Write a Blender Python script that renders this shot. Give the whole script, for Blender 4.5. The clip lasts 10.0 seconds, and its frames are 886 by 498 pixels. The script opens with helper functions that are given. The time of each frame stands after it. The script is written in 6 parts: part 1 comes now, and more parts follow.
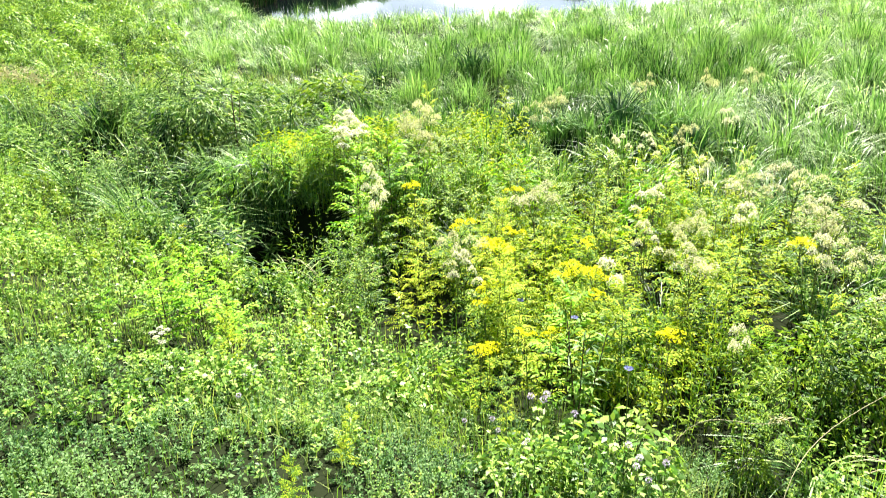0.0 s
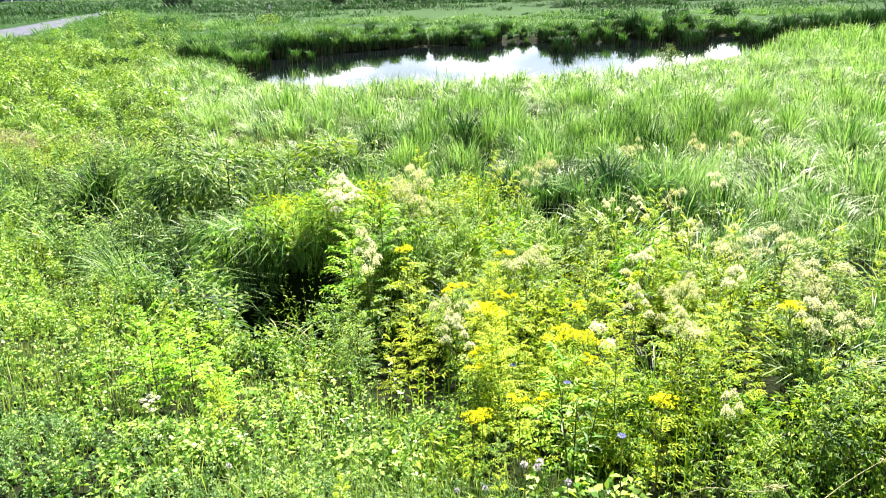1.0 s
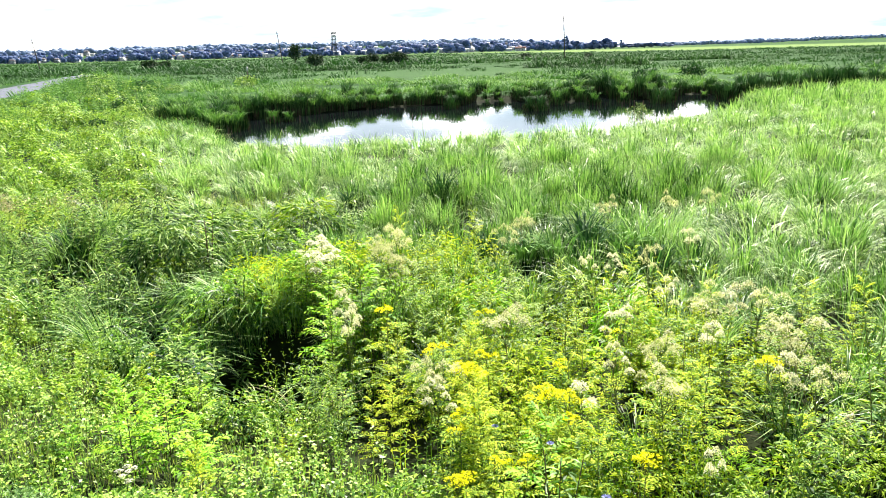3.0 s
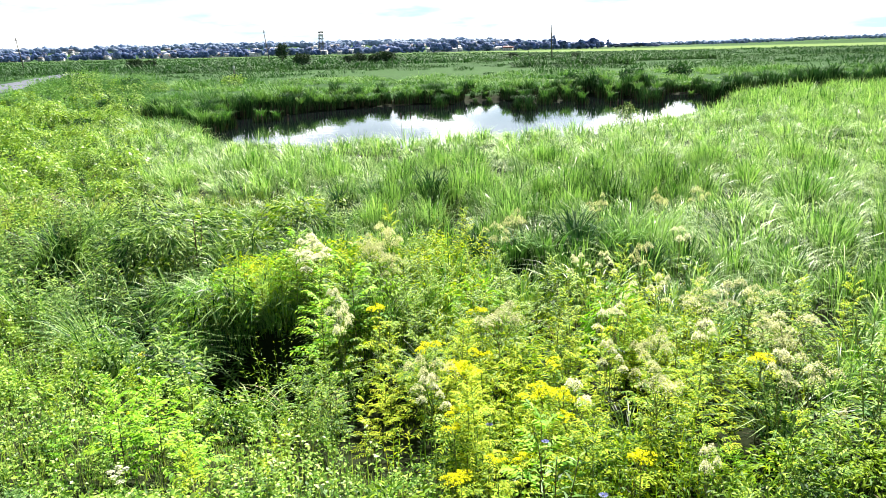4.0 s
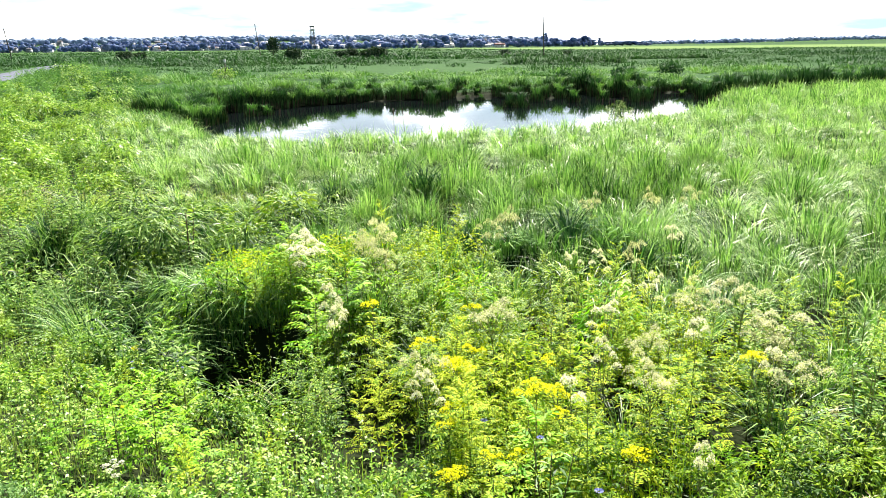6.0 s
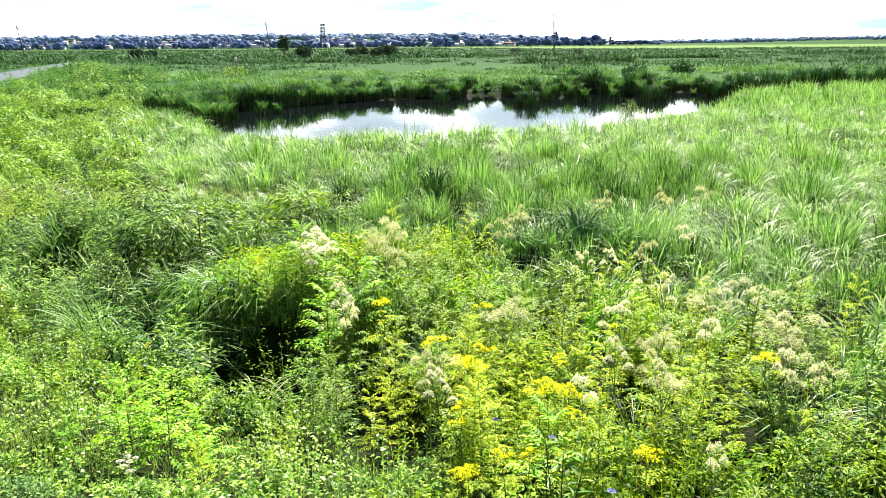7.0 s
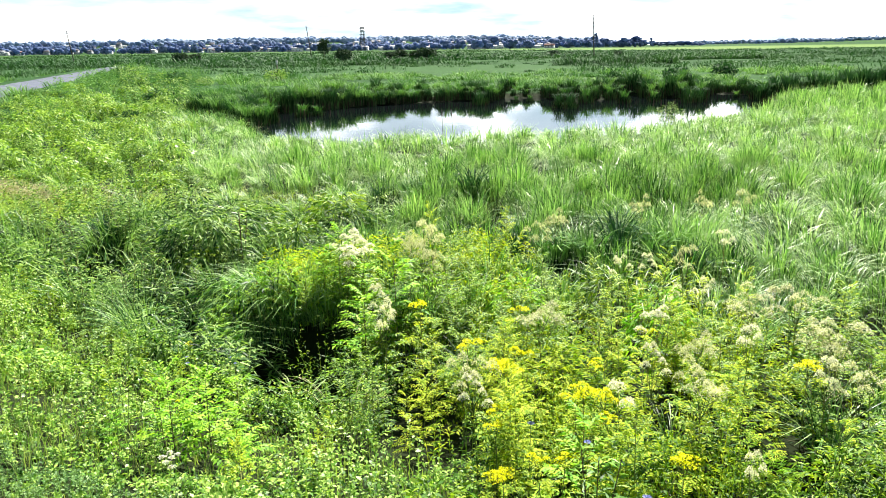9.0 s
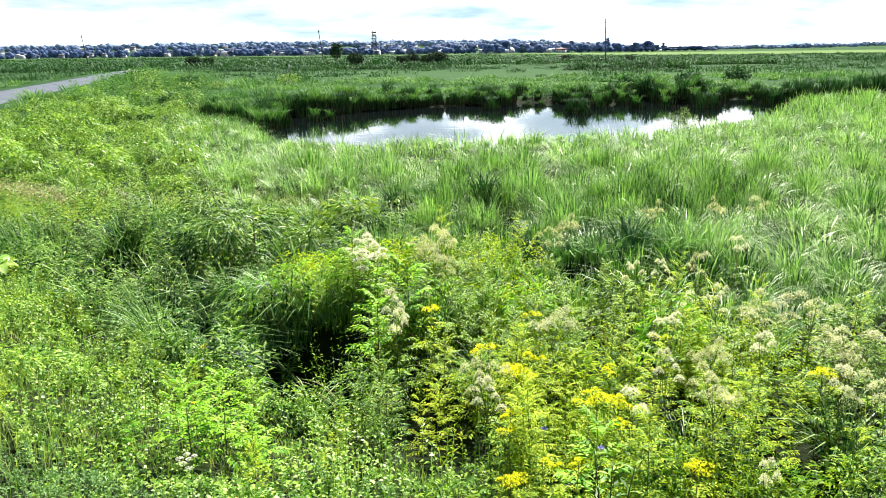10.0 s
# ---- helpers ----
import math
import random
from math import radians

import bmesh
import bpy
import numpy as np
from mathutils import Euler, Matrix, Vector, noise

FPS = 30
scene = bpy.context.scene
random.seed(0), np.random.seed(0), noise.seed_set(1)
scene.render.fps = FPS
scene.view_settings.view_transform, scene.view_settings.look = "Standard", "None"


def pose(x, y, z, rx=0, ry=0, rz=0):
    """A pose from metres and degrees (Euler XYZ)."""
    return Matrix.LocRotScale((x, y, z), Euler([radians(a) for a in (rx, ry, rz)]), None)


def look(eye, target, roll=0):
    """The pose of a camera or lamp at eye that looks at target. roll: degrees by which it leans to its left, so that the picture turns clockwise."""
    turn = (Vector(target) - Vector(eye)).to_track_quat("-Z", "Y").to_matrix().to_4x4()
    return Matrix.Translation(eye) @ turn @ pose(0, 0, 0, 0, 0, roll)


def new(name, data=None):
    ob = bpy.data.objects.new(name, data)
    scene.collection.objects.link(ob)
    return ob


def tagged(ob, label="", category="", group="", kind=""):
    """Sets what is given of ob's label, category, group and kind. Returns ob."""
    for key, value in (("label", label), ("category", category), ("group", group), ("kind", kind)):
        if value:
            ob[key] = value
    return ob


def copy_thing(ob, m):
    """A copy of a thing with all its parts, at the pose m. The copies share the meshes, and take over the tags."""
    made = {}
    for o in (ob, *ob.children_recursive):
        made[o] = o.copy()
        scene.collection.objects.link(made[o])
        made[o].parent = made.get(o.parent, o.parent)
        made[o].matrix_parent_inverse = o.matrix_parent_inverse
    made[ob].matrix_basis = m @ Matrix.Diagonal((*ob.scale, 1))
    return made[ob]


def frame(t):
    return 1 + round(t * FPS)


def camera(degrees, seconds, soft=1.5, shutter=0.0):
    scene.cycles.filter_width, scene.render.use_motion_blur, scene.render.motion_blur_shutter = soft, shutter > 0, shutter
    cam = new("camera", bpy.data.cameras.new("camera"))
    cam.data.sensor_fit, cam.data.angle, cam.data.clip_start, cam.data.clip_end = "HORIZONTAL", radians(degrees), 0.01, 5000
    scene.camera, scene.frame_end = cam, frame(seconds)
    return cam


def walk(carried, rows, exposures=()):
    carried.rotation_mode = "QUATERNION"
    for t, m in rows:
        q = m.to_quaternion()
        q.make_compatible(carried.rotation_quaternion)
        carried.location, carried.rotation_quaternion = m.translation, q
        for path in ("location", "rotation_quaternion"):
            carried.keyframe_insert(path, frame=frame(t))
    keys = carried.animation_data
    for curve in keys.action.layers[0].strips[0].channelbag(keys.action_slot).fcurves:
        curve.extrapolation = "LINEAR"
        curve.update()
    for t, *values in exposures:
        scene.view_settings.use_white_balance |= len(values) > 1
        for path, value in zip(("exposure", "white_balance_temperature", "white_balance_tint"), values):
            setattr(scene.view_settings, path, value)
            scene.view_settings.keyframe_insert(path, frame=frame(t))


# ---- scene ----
cam = camera(60.86, 10.0, soft=0.95, shutter=0.4)
walk(cam, [
    (0.0, pose(0.104, 0.058, 2.519, 66.547, 1.196, -0.517)),
    (0.5, pose(0.106, 0.047, 2.543, 68.956, 1.184, -0.796)),
    (1.0, pose(0.110, 0.043, 2.557, 71.045, 1.167, -1.068)),
    (1.5, pose(0.102, 0.040, 2.565, 72.926, 1.134, -1.464)),
    (2.0, pose(0.098, 0.033, 2.580, 74.200, 1.217, -1.900)),
    (2.5, pose(0.111, 0.013, 2.595, 74.901, 1.390, -2.343)),
    (3.0, pose(0.098, 0.023, 2.591, 75.270, 1.438, -2.903)),
    (4.5, pose(0.057, 0.046, 2.576, 75.123, 1.114, -4.149)),
    (5.0, pose(0.051, 0.034, 2.583, 75.023, 0.825, -4.392)),
    (5.5, pose(0.044, 0.039, 2.578, 74.976, 0.674, -4.525)),
    (7.0, pose(0.012, 0.037, 2.581, 74.836, 0.463, -3.687)),
    (7.5, pose(0.014, 0.032, 2.579, 74.836, 0.539, -3.012)),
    (8.0, pose(0.016, 0.027, 2.591, 74.817, 0.600, -2.227)),
    (8.5, pose(0.019, 0.021, 2.588, 74.898, 0.771, -1.460)),
    (9.0, pose(0.014, 0.018, 2.592, 75.028, 0.776, -0.848)),
    (9.5, pose(0.000, 0.005, 2.600, 75.181, 0.751, -0.316)),
    (10.0, pose(-0.009, -0.005, 2.605, 75.346, 0.643, 0.000)),
], exposures=[(0.0, 2.08, 6550, 14), (1.0, 2.13, 6700, 15), (2.5, 2.02, 6700, 14), (4.5, 1.89, 6650, 12), (5.5, 1.89, 6650, 12), (7.5, 1.88, 6650, 11), (9.0, 1.78, 6550, 10), (10.0, 1.66, 6450, 10)])

# ---------------------------------------------------------------- light
SUN_ELEVATION, SUN_AZIMUTH = 44.0, 14.0   # degrees; azimuth clockwise from +y

world = bpy.data.worlds.new("sky")
scene.world = world
world.use_nodes = True
wn, wl = world.node_tree.nodes, world.node_tree.links
wn.clear()
w_out = wn.new("ShaderNodeOutputWorld")
w_bg = wn.new("ShaderNodeBackground")
w_sky = wn.new("ShaderNodeTexSky")
w_sky.sky_type = "NISHITA"
w_sky.sun_disc = False
w_sky.sun_elevation = radians(SUN_ELEVATION)
w_sky.sun_rotation = radians(SUN_AZIMUTH)
w_sky.air_density, w_sky.dust_density = 1.0, 0.6
w_dim = wn.new("ShaderNodeVectorMath")
w_dim.operation = "SCALE"
w_dim.inputs["Scale"].default_value = 0.036
wl.new(w_sky.outputs["Color"], w_dim.inputs[0])
w_co = wn.new("ShaderNodeTexCoord")
w_sep = wn.new("ShaderNodeSeparateXYZ")
wl.new(w_co.outputs["Generated"], w_sep.inputs[0])
w_up = wn.new("ShaderNodeMath")
w_up.operation = "MAXIMUM"
w_up.inputs[1].default_value = 0.0
wl.new(w_sep.outputs["Z"], w_up.inputs[0])
w_add = wn.new("ShaderNodeMath")
w_add.operation = "ADD"
w_add.inputs[1].default_value = 0.15
wl.new(w_up.outputs[0], w_add.inputs[0])
w_cmb = wn.new("ShaderNodeCombineXYZ")
for axis in ("X", "Y"):
    w_div = wn.new("ShaderNodeMath")
    w_div.operation = "DIVIDE"
    wl.new(w_sep.outputs[axis], w_div.inputs[0])
    wl.new(w_add.outputs[0], w_div.inputs[1])
    wl.new(w_div.outputs[0], w_cmb.inputs[axis])
w_cmb.inputs["Z"].default_value = 1.7
w_noise = wn.new("ShaderNodeTexNoise")
w_noise.inputs["Scale"].default_value = 1.3
w_noise.inputs["Detail"].default_value = 6.0
w_noise.inputs["Roughness"].default_value = 0.52
wl.new(w_cmb.outputs[0], w_noise.inputs["Vector"])
w_ramp = wn.new("ShaderNodeValToRGB")
w_ramp.color_ramp.elements[0].position = 0.34
w_ramp.color_ramp.elements[1].position = 0.68
w_soft = w_ramp.color_ramp.elements.new(0.505)
w_soft.color = (0.12, 0.12, 0.12, 1)
w_thin = wn.new("ShaderNodeMath")                   # clouds crowd towards the horizon; thinned overhead, unseen, to cut the fill light
w_thin.operation = "MULTIPLY_ADD"
w_thin.inputs[1].default_value = -1.3
w_high = wn.new("ShaderNodeMath")
w_high.operation = "SUBTRACT"
w_high.use_clamp = True
w_high.inputs[1].default_value = 0.18
wl.new(w_up.outputs[0], w_high.inputs[0])
wl.new(w_high.outputs[0], w_thin.inputs[0])
w_low = wn.new("ShaderNodeMath")
w_low.operation = "SUBTRACT"
w_low.use_clamp = True
w_low.inputs[0].default_value = 0.20
wl.new(w_up.outputs[0], w_low.inputs[1])
w_full = wn.new("ShaderNodeMath")
w_full.operation = "MULTIPLY_ADD"
w_full.inputs[1].default_value = 0.06
wl.new(w_low.outputs[0], w_full.inputs[0])
wl.new(w_noise.outputs["Fac"], w_full.inputs[2])
wl.new(w_full.outputs[0], w_thin.inputs[2])
wl.new(w_thin.outputs[0], w_ramp.inputs["Fac"])
w_grey = wn.new("ShaderNodeHueSaturation")          # cloud takes the sky's brightness, whitened
w_grey.inputs["Saturation"].default_value, w_grey.inputs["Value"].default_value = 0.10, 4.9
wl.new(w_dim.outputs[0], w_grey.inputs["Color"])
w_base = wn.new("ShaderNodeVectorMath")            # thin gaps and shaded bases, bluish
w_base.operation = "MULTIPLY"
w_base.inputs[1].default_value = (0.105, 0.148, 0.182)
wl.new(w_grey.outputs[0], w_base.inputs[0])
w_mix = wn.new("ShaderNodeMix")
w_mix.data_type = "RGBA"
wl.new(w_ramp.outputs["Color"], w_mix.inputs[0])
wl.new(w_base.outputs[0], w_mix.inputs[6])
wl.new(w_grey.outputs[0], w_mix.inputs[7])
wl.new(w_mix.outputs[2], w_bg.inputs["Color"])
wl.new(w_bg.outputs[0], w_out.inputs[0])

sun = new("sun", bpy.data.lights.new("sun", "SUN"))
sun.data.energy, sun.data.angle, sun.data.color = 5.0, radians(0.53), (1.0, 0.95, 0.86)
sun_from = Vector((math.sin(radians(SUN_AZIMUTH)) * math.cos(radians(SUN_ELEVATION)),
                   math.cos(radians(SUN_AZIMUTH)) * math.cos(radians(SUN_ELEVATION)), math.sin(radians(SUN_ELEVATION))))
sun.matrix_world = look(sun_from * 60, (0, 0, 0))


# ---------------------------------------------------------------- materials
def ramp(nodes, stops):
    r = nodes.new("ShaderNodeValToRGB")
    el = r.color_ramp.elements
    while len(el) < len(stops):
        el.new(0.5)
    for e, (p, c) in zip(el, stops):
        e.position, e.color = p, (*c, 1)
    return r


def leafy(name, dark, mid, light, patch=0.6, through_light=0.45, gloss=0.45, shine=0.10, glow=(1.15, 1.2, 0.45), vary=0.75):
    """Foliage: each leaf has its own shade, patches drift over metres, finer ones tint in glints and gaps, light shines
    through.
    """
    m = bpy.data.materials.new(name)
    m.use_nodes = True
    n, l = m.node_tree.nodes, m.node_tree.links
    n.clear()
    out = n.new("ShaderNodeOutputMaterial")
    geo = n.new("ShaderNodeNewGeometry")
    info = n.new("ShaderNodeObjectInfo")
    # at fine scales this noise paints clump glints and dark gaps
    tex = n.new("ShaderNodeTexNoise")
    tex.inputs["Scale"].default_value = patch
    tex.inputs["Detail"].default_value = 3.0
    l.new(geo.outputs["Position"], tex.inputs["Vector"])
    a = n.new("ShaderNodeMath")
    a.operation = "MULTIPLY_ADD"
    a.inputs[1].default_value, a.inputs[2].default_value = vary, 0.005 - 0.5 * vary
    l.new(geo.outputs["Random Per Island"], a.inputs[0])
    b = n.new("ShaderNodeMath")
    b.operation = "MULTIPLY_ADD"
    b.inputs[1].default_value = 1.3
    l.new(tex.outputs["Fac"], b.inputs[0])
    l.new(a.outputs[0], b.inputs[2])
    c = n.new("ShaderNodeMath")
    c.operation = "MULTIPLY_ADD"
    c.inputs[1].default_value = 0.2
    l.new(info.outputs["Random"], c.inputs[0])
    l.new(b.outputs[0], c.inputs[2])
    r = ramp(n, [(0.28, dark), (0.62, mid), (0.98, light)])
    l.new(c.outputs[0], r.inputs["Fac"])
    p = n.new("ShaderNodeBsdfPrincipled")
    p.inputs["Roughness"].default_value = gloss
    p.inputs["Specular IOR Level"].default_value = shine
    l.new(r.outputs["Color"], p.inputs["Base Color"])
    t = n.new("ShaderNodeBsdfTranslucent")
    warm = n.new("ShaderNodeMix")
    warm.data_type = "RGBA"
    warm.blend_type = "MULTIPLY"
    warm.inputs[0].default_value = 1.0
    warm.inputs[7].default_value = (*glow, 1)
    l.new(r.outputs["Color"], warm.inputs[6])
    l.new(warm.outputs[2], t.inputs["Color"])
    mix = n.new("ShaderNodeMixShader")
    mix.inputs[0].default_value = through_light
    l.new(p.outputs[0], mix.inputs[1])
    l.new(t.outputs[0], mix.inputs[2])
    l.new(mix.outputs[0], out.inputs[0])
    return m


def solid(name, c1, c2, scale=8.0, rough=0.8, bump=0.3, metal=0.0, fine=6.0):
    """A hard surface with two scales of mottling and a fine relief."""
    m = bpy.data.materials.new(name)
    m.use_nodes = True
    n, l = m.node_tree.nodes, m.node_tree.links
    p = n["Principled BSDF"]
    p.inputs["Roughness"].default_value, p.inputs["Metallic"].default_value = rough, metal
    geo = n.new("ShaderNodeNewGeometry")
    big, small = n.new("ShaderNodeTexNoise"), n.new("ShaderNodeTexNoise")
    big.inputs["Scale"].default_value, small.inputs["Scale"].default_value = scale, scale * fine
    big.inputs["Detail"].default_value = small.inputs["Detail"].default_value = 5
    for q in (big, small):
        l.new(geo.outputs["Position"], q.inputs["Vector"])
    s = n.new("ShaderNodeMath")
    s.operation = "MULTIPLY_ADD"
    s.inputs[1].default_value = 0.5
    l.new(small.outputs["Fac"], s.inputs[0])
    h = n.new("ShaderNodeMath")
    h.operation = "MULTIPLY"
    h.inputs[1].default_value = 0.5
    l.new(big.outputs["Fac"], h.inputs[0])
    l.new(h.outputs[0], s.inputs[2])
    r = ramp(n, [(0.35, c1), (0.65, c2)])
    l.new(s.outputs[0], r.inputs["Fac"])
    l.new(r.outputs["Color"], p.inputs["Base Color"])
    bp = n.new("ShaderNodeBump")
    bp.inputs["Strength"].default_value = bump
    l.new(small.outputs["Fac"], bp.inputs["Height"])
    l.new(bp.outputs[0], p.inputs["Normal"])
    return m


SEDGE = leafy("sedge_blades", (0.012, 0.054, 0.010), (0.118, 0.272, 0.054), (0.39, 0.53, 0.21), 2.4, 0.28, 0.42, 0.22, (0.88, 1.15, 0.58), 0.95)
SHORE = leafy("light_sedge_blades", (0.018, 0.074, 0.014), (0.146, 0.312, 0.060), (0.44, 0.58, 0.22), 1.9, 0.31, 0.44, 0.22, (0.90, 1.15, 0.58), 0.95)
# near-black blades: the shaded tussock fronts are put into this colour
TUSSOCK = leafy("shade_toned_tussock", (0.006, 0.022, 0.006), (0.018, 0.055, 0.014), (0.08, 0.16, 0.045), 0.5, 0.03, 0.7, 0.05, (1.0, 1.2, 0.62))
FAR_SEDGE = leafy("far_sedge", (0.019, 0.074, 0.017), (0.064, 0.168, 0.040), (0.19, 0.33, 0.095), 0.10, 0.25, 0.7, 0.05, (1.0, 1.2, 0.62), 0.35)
CLOVER = leafy("clover_leaves", (0.009, 0.050, 0.009), (0.108, 0.262, 0.030), (0.38, 0.55, 0.12), 2.2, 0.30, 0.42, 0.16)
SHORT = leafy("short_grass", (0.055, 0.15, 0.03), (0.15, 0.29, 0.055), (0.38, 0.47, 0.17), 1.5, 0.35, 0.55)
BRIGHT = leafy("bright_leaves", (0.07, 0.25, 0.012), (0.17, 0.40, 0.02), (0.34, 0.57, 0.05), 1.5, 0.40, 0.5)
MAT = leafy("low_mat_leaves", (0.018, 0.070, 0.020), (0.062, 0.160, 0.045), (0.20, 0.34, 0.12), 2.2, 0.3, 0.5, 0.1)
# paler grass colour that carries the sunlight on the strip
PALE = leafy("sunlit_grass", (0.12, 0.25, 0.03), (0.29, 0.44, 0.07), (0.52, 0.62, 0.18), 0.9, 0.4, 0.5)
WEED = leafy("feathery_leaves", (0.040, 0.140, 0.008), (0.182, 0.335, 0.010), (0.47, 0.56, 0.028), 2.2, 0.40, 0.6)
# tones stretched to paint leaf highlights and the ditch's dark gaps
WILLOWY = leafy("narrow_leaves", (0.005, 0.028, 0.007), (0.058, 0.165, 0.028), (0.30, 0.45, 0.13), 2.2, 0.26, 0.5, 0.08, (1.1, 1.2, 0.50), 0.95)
UNDER = leafy("undergrowth_leaves", (0.012, 0.060, 0.008), (0.086, 0.210, 0.015), (0.28, 0.42, 0.036), 2.2, 0.27, 0.5)
# glints and black gaps of the ditch grass sit in these blade tones
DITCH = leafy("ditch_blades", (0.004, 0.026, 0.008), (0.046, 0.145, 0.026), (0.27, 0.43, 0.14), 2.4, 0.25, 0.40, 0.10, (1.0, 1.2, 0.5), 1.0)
FAR_REED = leafy("far_reeds", (0.013, 0.048, 0.018), (0.028, 0.084, 0.029), (0.055, 0.125, 0.045), 0.035, 0.18, 0.7, 0.05, (1.0, 1.2, 0.62), 0.25)
# dead blades, darkened further to carry the shade of the tussock fronts
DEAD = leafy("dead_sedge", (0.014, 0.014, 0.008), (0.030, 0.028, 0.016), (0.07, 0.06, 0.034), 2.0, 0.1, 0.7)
BANK = leafy("bank_leaves", (0.016, 0.075, 0.010), (0.108, 0.262, 0.028), (0.36, 0.52, 0.080), 1.8, 0.24, 0.5, 0.1, (1.1, 1.2, 0.5))
STEM = leafy("green_stems", (0.05, 0.09, 0.02), (0.11, 0.16, 0.04), (0.2, 0.22, 0.07), 2.0, 0.05, 0.5)
DARK_STEM = leafy("brown_stems", (0.025, 0.02, 0.015), (0.05, 0.035, 0.025), (0.09, 0.06, 0.04), 2.0, 0.0, 0.6)
STRAW = leafy("dry_straw", (0.24, 0.23, 0.11), (0.38, 0.36, 0.18), (0.54, 0.51, 0.30), 2.0, 0.15, 0.6)
CREAM = leafy("cream_florets", (0.34, 0.36, 0.24), (0.50, 0.51, 0.37), (0.70, 0.69, 0.55), 3.0, 0.40, 0.7)
WHITE = leafy("white_florets", (0.52, 0.52, 0.47), (0.70, 0.69, 0.65), (0.84, 0.82, 0.80), 3.0, 0.35, 0.7)
YELLOW = leafy("yellow_florets", (0.56, 0.55, 0.01), (0.76, 0.74, 0.012), (0.85, 0.83, 0.03), 3.0, 0.4, 0.7)
LILAC = leafy("lilac_petals", (0.30, 0.25, 0.46), (0.48, 0.42, 0.64), (0.68, 0.62, 0.80), 5.0, 0.3, 0.6)
BLUE = leafy("blue_petals", (0.12, 0.14, 0.42), (0.18, 0.20, 0.55), (0.30, 0.32, 0.66), 5.0, 0.3, 0.6)
BUSH = leafy("bush_leaves", (0.010, 0.026, 0.018), (0.022, 0.050, 0.030), (0.045, 0.085, 0.045), 0.5, 0.12, 0.7, 0.05)
# distance haze is put into this blue leaf colour
HAZY_TREE = leafy("hazed_town_tree_leaves", (0.085, 0.14, 0.30), (0.150, 0.225, 0.42), (0.23, 0.31, 0.50), 0.05, 0.55, 0.6, 0.05, (1.05, 1.1, 1.1), 0.5)
BARK = solid("bark", (0.05, 0.04, 0.03), (0.13, 0.10, 0.08), 3)
GREY_WOOD = solid("weathered_pole_wood", (0.05, 0.045, 0.04), (0.14, 0.12, 0.10), 5, 0.9)
STEEL = solid("painted_steel", (0.05, 0.055, 0.06), (0.10, 0.10, 0.11), 2, 0.6, 0.1)
# paler than the town trees: stronger distance haze painted into the leaves
HAZIER_TREE = leafy("hazed_far_wood_leaves", (0.20, 0.28, 0.44), (0.27, 0.36, 0.52), (0.34, 0.43, 0.58), 0.02, 0.45, 0.6, 0.05, (1.05, 1.1, 1.1), 0.4)
PALE_PANEL = solid("pale_panel", (0.45, 0.45, 0.47), (0.65, 0.65, 0.66), 1, 0.6, 0.1)
GRAVEL = solid("gravel_track", (0.065, 0.074, 0.102), (0.125, 0.138, 0.180), 1.3, 0.95, 0.6, fine=14)
GRAVEL.node_tree.nodes["Principled BSDF"].inputs["Specular IOR Level"].default_value = 0.08
PORCELAIN = solid("porcelain", (0.5, 0.5, 0.48), (0.7, 0.7, 0.68), 20, 0.3, 0.0)
ASPHALT_ROOF = solid("roofing", (0.10, 0.10, 0.12), (0.22, 0.21, 0.23), 0.4)
RED_ROOF = solid("red_roofing", (0.16, 0.07, 0.06), (0.26, 0.12, 0.10), 0.4)
WALL_PAINT = solid("house_siding", (0.55, 0.56, 0.58), (0.78, 0.78, 0.78), 0.3, 0.7, 0.1)
WALL_GREY = solid("grey_siding", (0.28, 0.30, 0.34), (0.42, 0.44, 0.47), 0.3, 0.7, 0.1)
PANE = solid("window_pane", (0.03, 0.035, 0.04), (0.06, 0.065, 0.07), 1, 0.15, 0.0)

WATER = bpy.data.materials.new("pond_water")
WATER.use_nodes = True
_n, _l = WATER.node_tree.nodes, WATER.node_tree.links
_p = _n["Principled BSDF"]
_p.inputs["Base Color"].default_value = (0.004, 0.006, 0.007, 1)
_p.inputs["Roughness"].default_value = 0.015
_p.inputs["IOR"].default_value = 1.33
_g, _t, _b = _n.new("ShaderNodeNewGeometry"), _n.new("ShaderNodeTexNoise"), _n.new("ShaderNodeBump")
_t.inputs["Scale"].default_value, _t.inputs["Detail"].default_value = 2.2, 3
_b.inputs["Strength"].default_value, _b.inputs["Distance"].default_value = 0.11, 0.02
_l.new(_g.outputs["Position"], _t.inputs["Vector"])
_l.new(_t.outputs["Fac"], _b.inputs["Height"])
_l.new(_b.outputs[0], _p.inputs["Normal"])

# the ground: turf near and far, its hue drifting in broad patches
GROUND = bpy.data.materials.new("ground_turf")
GROUND.use_nodes = True
_n, _l = GROUND.node_tree.nodes, GROUND.node_tree.links
_p = _n["Principled BSDF"]
_p.inputs["Roughness"].default_value = 0.95
_p.inputs["Specular IOR Level"].default_value = 0.03
_g = _n.new("ShaderNodeNewGeometry")
_map = _n.new("ShaderNodeMapping")
_map.inputs["Scale"].default_value = (0.35, 1.0, 1.0)
_l.new(_g.outputs["Position"], _map.inputs["Vector"])
_a, _c = _n.new("ShaderNodeTexNoise"), _n.new("ShaderNodeTexNoise")
_a.inputs["Scale"].default_value, _a.inputs["Detail"].default_value = 0.018, 7
_c.inputs["Scale"].default_value, _c.inputs["Detail"].default_value = 1.4, 6
_l.new(_map.outputs[0], _a.inputs["Vector"])
_l.new(_g.outputs["Position"], _c.inputs["Vector"])
_m = _n.new("ShaderNodeMath")
